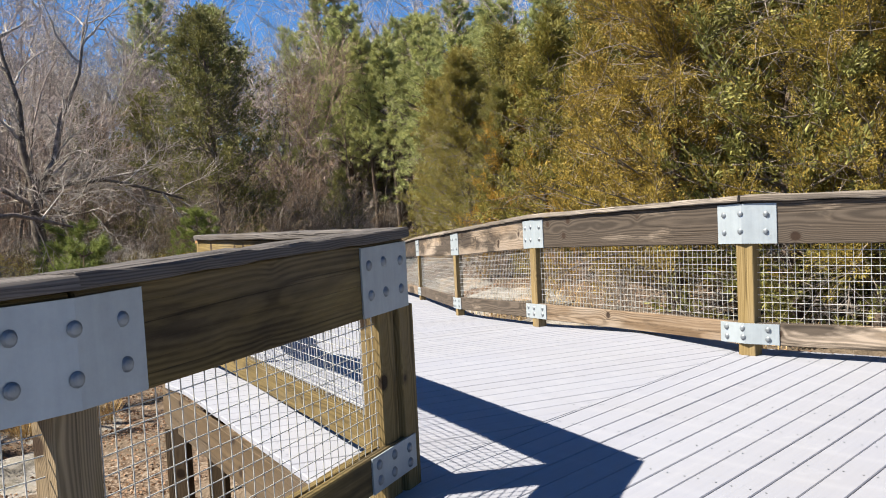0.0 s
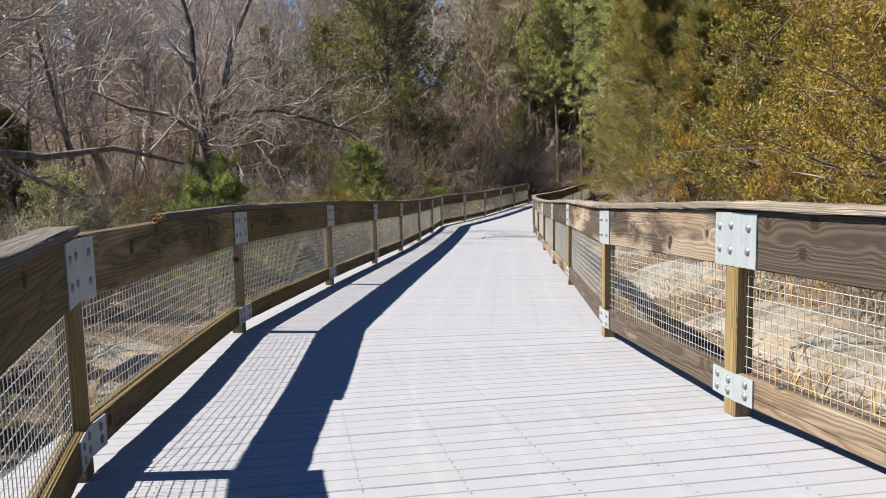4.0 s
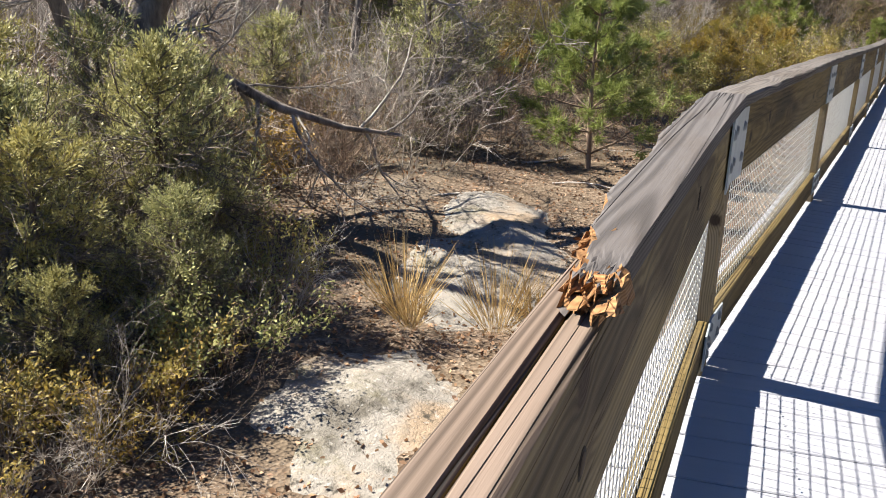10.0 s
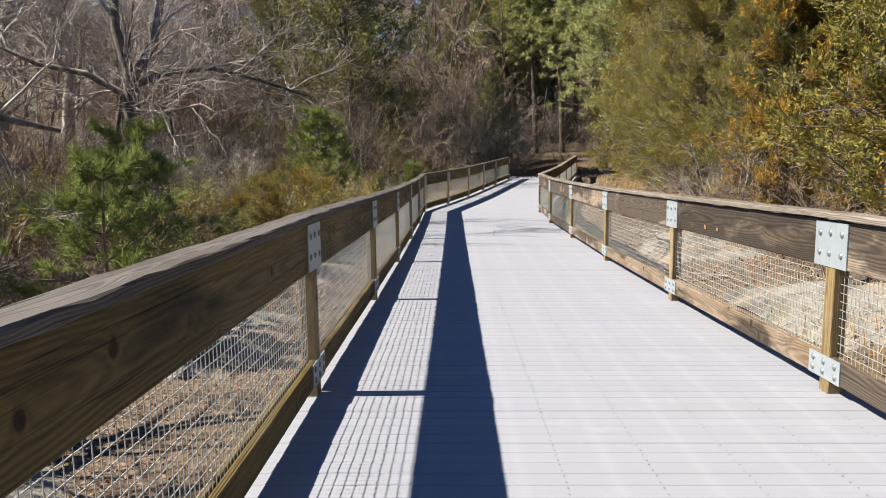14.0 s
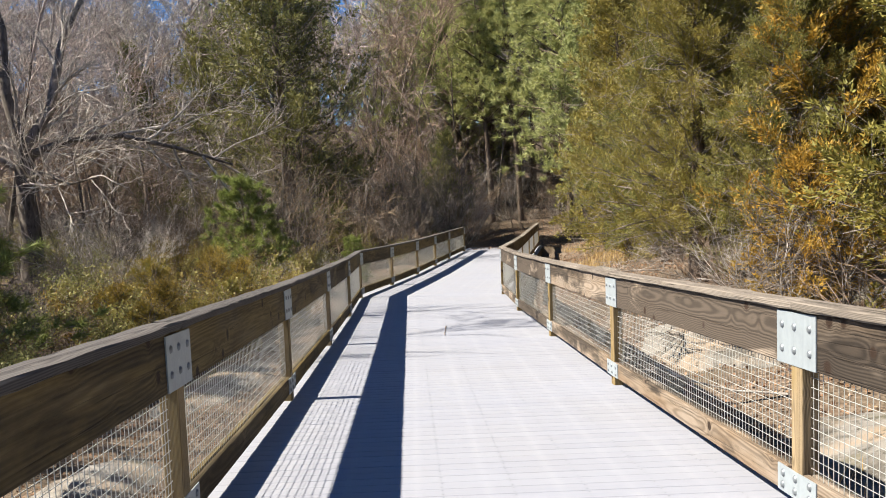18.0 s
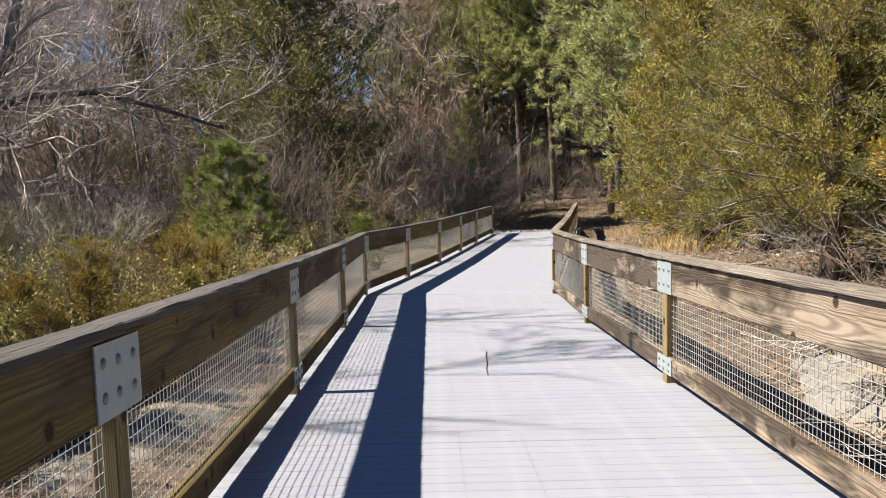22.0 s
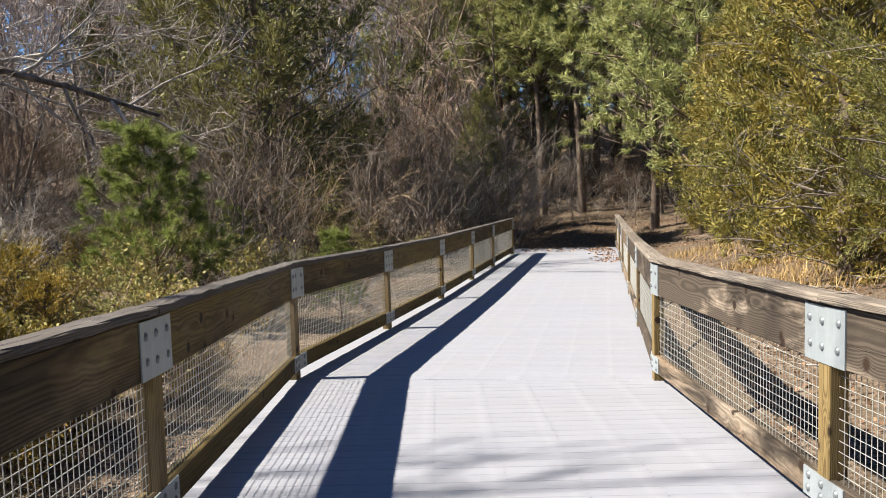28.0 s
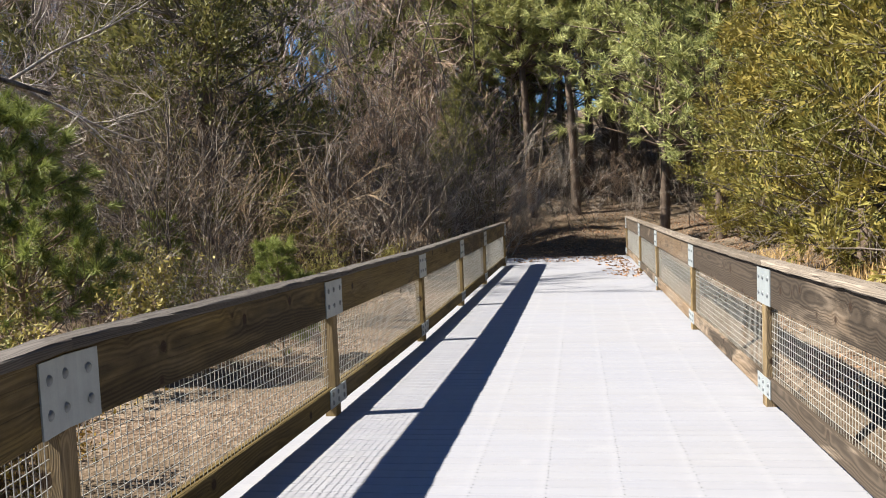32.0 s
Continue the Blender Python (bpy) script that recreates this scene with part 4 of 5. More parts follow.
def again(thing, x, y, turn, scale, sink=0.05):
    """A copy of a plant elsewhere, at another size."""
    thing.scale = (scale, scale, scale)
    return copy_thing(thing, pose(x, y, ground_z(x, y) - sink, 0, 0, turn))


def kinds(maker, name, label, category, group, spots):
    """Plants at spots of (x, y, size); a few moulds serve all of them."""
    moulds = []
    rng = random.Random(len(name) + len(spots))
    for i, (x, y, s) in enumerate(spots):
        k = i % len(maker)
        if len(moulds) <= k:
            moulds.append((plant(name, maker[k], label, category, group, x, y, rng.uniform(0, 360), s), s))
        else:
            first, s0 = moulds[k]
            again(first, x, y, rng.uniform(0, 360), s)
            first.scale = (s0, s0, s0)


def scatter(seed, n, x0, x1, y0, y1, clear_l, clear_r, apart, ok=None):
    """Spots strewn over a field, clear of the deck and of one another."""
    rng, out, tries = random.Random(seed), [], 0
    while len(out) < n and tries < n * 60:
        tries += 1
        x, y = rng.uniform(x0, x1), rng.uniform(y0, y1)
        if between(LEFT_X, y) - clear_l < x < between(RIGHT_X, y) + clear_r and y < 58:
            continue
        if ok is not None and not ok(x, y):
            continue
        if any((x - a) ** 2 + (y - b) ** 2 < apart * apart for a, b in out):
            continue
        out.append((x, y))
    return out


pick = random.Random(11)

# big leafless trees
oak = [[("trunk", a, BARK_GREY), ("branch_work", b, BARK_GREY)] for a, b in (bare_tree(21, 14, 0.36, (0, 6, 7, 15), 0.06, 0.85, 3, 0.012, 0.1), bare_tree(22, 12, 0.24, (0, 6, 7, 13), 0.1, 0.85, 3, 0.012, 0.12))]
kinds(oak, "leafless_tree", "big leafless grey tree with wide crooked limbs", "tree", "leafless trees", [(-29.0, 50.0, 1.1), (-20.0, 24.5, 0.9), (-24.0, 33.5, 0.95), (-27.0, 40.0, 1.05), (-31.0, 57.0, 1.1)])

# thinner leafless trees through the woods on the west side and beyond the end
pole = [[("trunk", a, BARK_POLE), ("branch_work", b, m)] for (a, b), m in ((bare_tree(31, 11, 0.085, (0, 4, 5, 8), 0.04, 0.75, 2, 0.012, 0.05), BARK_GREY), (bare_tree(32, 10, 0.06, (0, 4, 5, 8), 0.05, 0.75, 2, 0.012, 0.07), BARK_PINK), (bare_tree(33, 12, 0.11, (0, 4, 5, 9), 0.04, 0.75, 2, 0.013, 0.05), BARK_PINK), (bare_tree(34, 9, 0.05, (0, 5, 5, 8), 0.07, 0.8, 1, 0.010, 0.08), BARK_BROWN))]
spots = [(x, y, pick.uniform(0.8, 1.3)) for x, y in scatter(3, 62, -46, -13, 10, 60, 7, 5, 2.2, lambda x, y: x < -32 or (y > 26 and (x < -21 or y < 30)))]
spots += [(x, y, pick.uniform(1.3, 1.8)) for x, y in scatter(13, 84, -52, -5, 62, 104, 4, 4, 2.0)]
spots += [(x, y, pick.uniform(0.9, 1.5)) for x, y in scatter(4, 40, -12, 18, 61, 86, 4, 4, 1.8, lambda x, y: not (-6 < x < -1 and y < 66))]
spots += [(-15.2, 22.6, 1.0), (-23.0, 22.4, 1.1), (-24.6, 20.4, 1.0), (-20.4, 26.0, 1.1), (-18.6, 25.4, 0.9), (-16.8, 24.8, 0.9), (-22.2, 52.0, 1.0), (-23.0, 49.0, 1.0)]
spots += [(x, y, pick.uniform(0.7, 1.1)) for x, y in scatter(5, 18, 10, 34, 4, 60, 4, 9, 2.4)]
kinds(pole, "slender_leafless_tree", "slender leafless grey-brown tree among undergrowth", "tree", "slender leafless trees", spots)

# cedars and other evergreens
fine = cedar(41, 8.0, 2.6, 2300, 130, 0.042, 0.0165, 0.10, 60, 190, 0.46)
big = cedar(45, 8.5, 2.7, 900, 60, 0.105, 0.036, 0.03, 40, 120, 0.58)
mid = cedar(42, 7.0, 2.4, 780, 60, 0.10, 0.034, 0.02, 40, 105, 0.54)
low = cedar(43, 2.8, 1.4, 460, 40, 0.06, 0.019, 0.03, 120, 72, 0.30)
tall = cedar(44, 10.5, 2.6, 800, 50, 0.13, 0.044, 0.06, 30, 110, 0.66)
broad = cedar(46, 11.0, 4.4, 1150, 50, 0.14, 0.048, 0.04, 110, 150, 0.76)


def dressed(made, foliage):
    return [(n, me.copy() if i == 2 else me, m) for i, (n, me, m) in enumerate(zip(("trunk", "dead_wood", "crown"), made, (BARK_DARK, BARK_POLE, foliage)))]


kinds([dressed(fine, LEAF_CEDAR)], "cedar_tree", "yellow-green cedar with a dense ragged crown beside the railing", "tree", "cedars beside the walk", [(0.9, 33.2, 0.95), (1.0, 38.2, 0.9), (2.0, 30.2, 0.75), (2.0, 43.6, 0.85), (2.6, 35.6, 1.0), (3.0, 41.0, 1.0)])
rows = []
for y in range(14, 60, 3):
    xr = between(RIGHT_X, y)
    for k, d in enumerate((5.6, 9.0, 13.0)):
        if k == 2 and y % 2:
            continue
        near = 3.6 if y > 40 and k == 0 else d
        rows.append((xr + near + pick.uniform(-0.8, 0.8), y + pick.uniform(-1.2, 1.2) + k, pick.uniform(0.8, 1.1) + 0.1 * k))
rows += [(9.6, 8.2, 1.0), (12.5, 11.5, 1.1), (14.5, 7.0, 1.1), (9.0, 12.5, 1.1), (17.0, 10.0, 1.2), (3.0, 59.0, 1.0), (6.0, 60.0, 1.0), (10.0, 58.0, 1.1)]
pick.shuffle(rows)
bronze = [r for r in rows if 13 < r[1] < 27 and r[0] - between(RIGHT_X, r[1]) < 7]
bronzed = [r for r in rows if 13 < r[1] < 30 and r[0] < 9 and r not in bronze][:2]
kinds([dressed(big, LEAF_CEDAR), dressed(mid, LEAF_CEDAR), dressed(tall, LEAF_CEDAR)], "cedar_tree", "yellow-green cedar with a dense ragged crown", "tree", "cedars on the east bank", [r for r in rows if r not in bronzed and r not in bronze])
kinds([dressed(mid, LEAF_BRONZE)], "bronzed_cedar", "cedar turned yellow-bronze by winter", "tree", "bronzed cedars on the east bank", bronze)
kinds([dressed(fine, LEAF_BRONZE)], "bronzed_cedar", "cedar turned yellow-bronze beside the railing", "tree", "bronzed cedars on the east bank", [(3.7, 14.4, 0.95), (5.9, 12.0, 0.95), (6.0, 16.6, 0.9)])
kinds([dressed(mid, LEAF_ORANGE)], "bronzed_cedar", "cedar bronzed orange by winter", "tree", "bronzed cedars on the east bank", bronzed + [(7.6, 13.5, 0.9)])
kinds([dressed(low, LEAF_ORANGE)], "bronzed_cedar_bush", "low cedar bush bronzed bright orange by winter", "shrub", "bronzed cedar bushes", [(1.5, 27.6, 0.95), (3.0, 26.6, 1.0), (3.3, 24.0, 0.8)])
kinds([dressed(low, LEAF_BRONZE)], "bronzed_cedar_bush", "low cedar bush bronzed olive-brown by winter", "shrub", "bronzed cedar bushes", [(-9.2, 29.5, 0.6), (-9.8, 31.6, 0.7), (-9.1, 33.5, 0.6), (-9.7, 36.0, 0.65), (-10.8, 33.4, 0.8), (-11.0, 37.4, 0.75), (-8.9, 31.0, 0.55), (-9.4, 34.7, 0.6), (-10.5, 31.0, 0.7), (-10.3, 35.8, 0.7), (-9.0, 38.2, 0.5)])
kinds([dressed(mid, LEAF_DARK), dressed(tall, LEAF_DARK)], "dark_evergreen", "dark green evergreen tree in the woods", "tree", "dark evergreens", [(-7.4, 62.5, 0.8), (-5.5, 80.0, 1.1), (-18.0, 27.5, 0.7), (-27.0, 70.0, 1.1), (6.0, 70.0, 1.2), (2.0, 80.0, 1.2), (-12.5, 84.0, 1.2)])
kinds([dressed(broad, LEAF_DARK)], "dark_evergreen", "broad dark evergreen with grey dead twigs", "tree", "dark evergreens", [(-14.4, 58.0, 1.42), (-23.5, 70.0, 1.05)])
kinds([dressed(low, LEAF_GREY)], "evergreen_shrub", "dense evergreen shrub with grey twigs beside the rock", "shrub", "evergreen shrubs", [(-12.2, 21.5, 1.2), (-9.2, 10.2, 0.7), (-9.4, 13.6, 0.6), (-10.0, 12.0, 0.9), (-10.4, 13.8, 0.8), (-9.8, 8.8, 0.8), (-11.6, 15.4, 0.8), (-9.6, 13.4, 1.0), (-11.6, 12.6, 1.0), (-9.0, 11.6, 0.8), (-12.4, 14.6, 1.0), (-10.4, 11.0, 1.15), (-13.6, 18.8, 0.9), (-9.0, 8.6, 0.9), (-11.0, 14.8, 0.9), (-13.4, 10.4, 1.0), (-8.4, 12.6, 0.6), (-8.1, 11.2, 0.5), (-11.5, 9.0, 1.1)])

kinds([dressed(mid, LEAF_GREY)], "evergreen_shrub", "tall evergreen with a thin dark stem and grey twigs", "tree", "evergreen shrubs", [(-11.9, 10.8, 0.52)])

# pines
def piny(made, wood_material, leaf_material):
    return [("trunk", made[0], wood_material), ("branch_work", made[1], wood_material), ("foliage", made[2], leaf_material)]


sap_a, sap_b = pine(51, 4.4, 9, 2.0, 0.2, 110, first=0.12, wide=0.013, boughs=5, shoots=6), pine(52, 3.2, 7, 1.8, 0.19, 76, first=0.1, wide=0.013, boughs=5, shoots=5)
tall_pine, low_pine = pine(53, 16, 13, 3.8, 0.32, 44, first=0.38, wide=0.034, boughs=6, shoots=9), pine(54, 14, 13, 4.6, 0.32, 44, first=0.18, wide=0.034, boughs=6, shoots=9)
kinds([piny(sap_a, BARK_BROWN, LEAF_PINE), piny(sap_b, BARK_BROWN, LEAF_PINE)], "young_pine", "bright green young pine with long needles", "tree", "young pines", [(-12.0, 43.6, 0.92), (-12.0, 28.4, 1.15), (-8.7, 45.0, 0.45), (-9.1, 22.3, 1.0), (-13.6, 52.0, 0.5)])
kinds([piny(tall_pine, BARK_DARK, LEAF_FAR_PINE), piny(low_pine, BARK_DARK, LEAF_FAR_PINE)], "tall_pine", "tall pine with a straight dark trunk and feathery crown", "tree", "tall pines", [(-5.0, 67.5, 0.95), (-0.7, 61.2, 1.0), (-1.5, 70.0, 1.0), (-5.8, 75.0, 1.0), (1.2, 73.0, 1.1), (-3.4, 78.0, 1.1), (3.4, 67.0, 1.0), (-11.0, 73.0, 1.0), (-7.4, 69.5, 0.9), (-9.6, 78.0, 1.1), (-3.3, 66.3, 0.9), (0.6, 58.6, 0.85), (-2.6, 71.0, 1.0), (1.8, 64.0, 1.0), (-7.2, 72.0, 1.1), (4.2, 60.0, 0.95), (-21.0, 82.0, 1.2), (-14.0, 90.0, 1.2), (8.0, 64.0, 1.1), (-1.0, 80.0, 1.2), (-28.0, 88.0, 1.3), (5.0, 75.0, 1.2), (12.0, 70.0, 1.2), (-17.0, 75.0, 1.1), (-9.5, 85.0, 1.3)])

# undergrowth
def bushy(made, wood_material, leaf_material=None):
    (stems, twigs), leaves = made
    return [("stem_work", stems, wood_material), ("twig_work", twigs, wood_material), ("foliage", leaves, leaf_material)]


brush = [bushy(thicket(61, 2.0, 2.4, 14, (0, 7, 7), 0.005, flare=0.7), BARK_GREY), bushy(thicket(62, 1.8, 2.0, 14, (0, 7, 7), 0.005, flare=0.6), BARK_BROWN), bushy(thicket(66, 2.4, 2.2, 13, (0, 8, 7), 0.005, flare=0.75), BARK_POLE)]
spots = [(x, y, pick.uniform(0.5, 0.8) + 0.45 * min(1.0, max(0.0, (-12.0 - x) / 8))) for x, y in scatter(7, 150, -34, -9, 9, 62, 4.2, 5, 1.1, lambda x, y: not (x > -12.5 and y < 19.5))]
spots += [(x, y, pick.uniform(0.8, 1.3)) for x, y in scatter(8, 70, -20, 10, 56.5, 80, 2, 2, 1.2, lambda x, y: not (-5.6 < x < -2.0 and y < 62))]
spots += [(x, y, pick.uniform(0.5, 0.9)) for x, y in scatter(9, 20, 1, 12, 10, 56, 2, 3.2, 1.6)]
spots += [(-11.0, 19.0, 0.9), (-12.2, 17.6, 1.0), (-10.9, 20.8, 0.7), (-12.8, 19.8, 1.0), (-13.6, 17.0, 1.1), (-12.0, 22.4, 0.8), (-14.4, 20.2, 1.1), (-11.4, 24.2, 0.7), (-15.4, 18.2, 1.1), (-15.8, 21.6, 1.2), (-10.9, 17.4, 0.7), (-13.2, 22.0, 1.0), (-16.6, 16.0, 1.2), (-17.0, 13.0, 1.2), (-13.0, 24.4, 0.9), (-7.5, 11.0, 0.42), (-7.6, 12.1, 0.38), (-7.1, 10.0, 0.4), (-8.3, 13.2, 0.42), (-6.9, 9.2, 0.36)]
kinds(brush, "bare_brush", "leafless tangle of grey-brown brush", "shrub", "bare undergrowth", spots)
whips = [bushy(thicket(63, 2.4, 4.4, 10, (0, 6, 5), 0.009, flare=0.28), BARK_TAN), bushy(thicket(69, 2.4, 5.0, 9, (0, 6, 5), 0.010, flare=0.22), BARK_POLE)]
spots = [(x, y, pick.uniform(0.7, 1.2)) for x, y in scatter(18, 40, -19, -6.6, 50, 66, 2.6, 2, 1.2)]
kinds(whips, "bare_brush", "tall tan leafless brush with many thin twigs", "shrub", "bare undergrowth", spots)
saplings = [bushy(thicket(67, 4.5, 6.0, 22, (0, 5, 7), 0.012, flare=0.3), BARK_PINK), bushy(thicket(68, 5.0, 5.0, 22, (0, 5, 7), 0.012, flare=0.4), BARK_BROWN)]
spots = [(x, y, pick.uniform(0.8, 1.3)) for x, y in scatter(15, 40, -62, -20, 8, 95, 10, 5, 3.6, lambda x, y: x < -34 or y > 34)]
spots += [(x, y, pick.uniform(0.8, 1.2)) for x, y in scatter(16, 22, -24, 16, 66, 96, 2, 2, 3.6, lambda x, y: not (-6 < x < -1 and y < 72))]
spots += [(-27.0, 14.0, 0.8), (-31.0, 18.0, 0.9), (-25.0, 19.5, 0.75), (-30.0, 9.5, 0.8), (-34.0, 14.0, 0.9), (-28.5, 22.5, 0.85), (-24.0, 12.0, 0.7)]
kinds(saplings, "sapling_thicket", "dense stand of leafless brownish saplings", "shrub", "sapling thickets", spots)
leafy = [bushy((a, b), BARK_BROWN, m) for (a, b), m in zip((thicket(64, 1.6, 1.5, 14, (0, 4, 5), 0.003, 4600, 0.06), thicket(65, 1.5, 1.1, 14, (0, 4, 5), 0.003, 3800, 0.055)), (LEAF_SHRUB, LEAF_RUSSET))]
spots = [(x, y, pick.uniform(0.8, 1.4)) for x, y in scatter(10, 60, -24, -9.2, 12, 58, 2.0, 5, 1.3, lambda x, y: not (x > -12.5 and y < 20.5))]
spots += [(-9.5, 31.5, 1.2), (-10.2, 34.0, 1.2), (-9.2, 36.5, 1.1), (-9.6, 39.0, 1.1), (-10.8, 29.0, 1.2), (-7.7, 11.4, 0.8), (-8.1, 12.5, 0.75), (-7.9, 10.0, 0.8), (-8.6, 13.4, 0.7)]
kinds(leafy, "leafy_shrub", "low shrub with small olive and bronze leaves", "shrub", "leafy shrubs", spots)

# ---- rock slabs ----
def rock(x, y, long, broad, turn, rise, seed, label):
    """A low rounded slab of bare rock, sunk into the ground."""
    rng = np.random.default_rng(seed)
    nr, na = 14, 40
    verts, faces = [], []
    ph = rng.uniform(0, 6.28, 4)
    for i in range(nr + 1):
        r = i / nr
        for j in range(na):
            a = 2 * math.pi * j / na
            k = 1 + 0.16 * math.sin(2 * a + ph[0]) + 0.1 * math.sin(3 * a + ph[1]) + 0.06 * math.sin(7 * a + ph[2])
            px, py = r * k * long * math.cos(a), r * k * broad * math.sin(a)
            c, s = math.cos(radians(turn)), math.sin(radians(turn))
            wx, wy = x + px * c - py * s, y + px * s + py * c
            top = rise * (1 - r ** 3) + 0.07 * noise.noise((wx * 0.9, wy * 0.9, seed)) + 0.03 * noise.noise((wx * 3.1, wy * 3.1, seed))
            step = 0.05 * math.floor(3 * noise.noise((wx * 0.5, wy * 0.8, seed + 5)))
            verts.append((wx - x, wy - y, ground_z(wx, wy) + top * (1.2 - r) + step * (1 - r) - 0.16 * r ** 4))
    for i in range(nr):
        for j in range(na):
            b = (j + 1) % na
            faces.append((i * na + j, (i + 1) * na + j, (i + 1) * na + b, i * na + b))
    me = from_arrays("rock_slab", verts, faces)
    me.polygons.foreach_set("use_smooth", np.ones(len(faces), bool))
    ob = hung("rock_slab", me, ROCK, m=pose(x, y, 0))
    tagged(ob, label, "rock", "rock slabs")


pale = "pale flat slab of lichen-spotted bare rock in the forest floor"
for spec in ((-7.8, 16.9, 3.4, 1.7, 112, 0.13, 3), (-6.4, 13.0, 2.2, 1.4, 110, 0.07, 4), (-5.0, 10.2, 2.6, 1.0, 105, 0.08, 16), (-7.6, 23.5, 3.0, 1.1, 100, 0.18, 6), (-8.2, 30.0, 3.4, 1.0, 97, 0.16, 7), (2.6, 15.5, 3.6, 1.7, 105, 0.3, 8), (1.2, 21.6, 3.2, 1.5, 100, 0.3, 9), (0.2, 27.6, 2.4, 1.2, 98, 0.25, 10), (3.6, 9.6, 2.6, 1.3, 120, 0.3, 11), (-2.6, 4.8, 1.3, 0.8, 30, 0.15, 12), (-3.6, 7.6, 1.7, 0.9, 110, 0.15, 13), (-0.9, 39.5, 2.6, 0.8, 92, 0.2, 14), (3.4, 30.0, 1.8, 1.0, 60, 0.35, 15)):
    rock(*spec, pale)


# ---- fallen leaves, grass and sticks on the forest floor ----
def strewn(name, seed, fields, size, material, label, up=0.02, tall=False):
    """Many small flat leaves or upright blades over round fields of (x, y, radius, how many)."""
    rng = np.random.default_rng(seed)
    at = []
    for x, y, r, n in fields:
        a, q = rng.uniform(0, 2 * math.pi, n), r * np.sqrt(rng.uniform(0, 1, n))
        for px, py in zip(x + q * np.cos(a), y + q * np.sin(a)):
            if between(LEFT_X, py) - 0.35 < px < between(RIGHT_X, py) + 0.35 and py < 56.5:
                continue
            at.append((px, py, ground_z(px, py) + up * rng.uniform(0.3, 2.0)))
    at = np.array(at)
    n = len(at)
    way = rng.normal(0, 1, (n, 3)) * ((0.35, 0.35, 0.2) if tall else (1, 1, 0.3)) + ((0, 0, 1) if tall else (0, 0, 0))
    v, f = blades(rng, at, way, size, size * (0.05 if tall else 0.6), 0.05)
    tagged(hung(name, from_arrays(name, v, f), material), label, "leaf litter" if not tall else "grass", kind="stuff")


strewn("leaf_litter", 5, [(-7, 14, 5, 5000), (-9, 19, 6, 5000), (-5, 8, 4, 3000), (-8, 28, 5, 3500), (3, 15, 4, 3000), (2, 22, 4, 3500), (1.5, 29, 4, 3500), (0, 37, 4, 4000), (0.5, 46, 4, 3500), (-3.5, 61, 5, 4000), (0, 59, 4, 3000)], 0.055, DEAD_LEAF, "brown fallen leaves strewn over the ground")
strewn("low_grass", 6, [(0.4, 42, 1.8, 1200), (1.2, 46, 2.0, 1200), (1.5, 20, 2.2, 700), (0.6, 50, 2.0, 900), (3.5, 13, 1.8, 600)], 0.28, DRY_GRASS, "sparse dry straw-coloured grass on the bank", 0.0, True)


def grass_tuft(x, y, size, seed):
    rng = np.random.default_rng(seed)
    n = 150
    a, r = rng.uniform(0, 2 * math.pi, n), rng.uniform(0, 0.12, n) * size
    at = np.stack([r * np.cos(a), r * np.sin(a), np.zeros(n)], 1)
    way = np.stack([np.cos(a) * 0.45, np.sin(a) * 0.45, np.ones(n)], 1)
    v, f = blades(rng, at, way, 0.75 * size, 0.007, 0.22)
    tagged(hung("grass_tuft", from_arrays("grass_tuft", v, f), DRY_GRASS, m=pose(x, y, ground_z(x, y) + 0.12)), "tuft of tall dry straw-coloured grass by the rock", "grass", "grass tufts")


for i, (x, y, s) in enumerate(((-7.25, 14.5, 1.15), (-6.25, 14.75, 1.1), (-6.0, 15.1, 0.8), (-7.0, 14.3, 0.7))):
    grass_tuft(x, y, s, 80 + i)


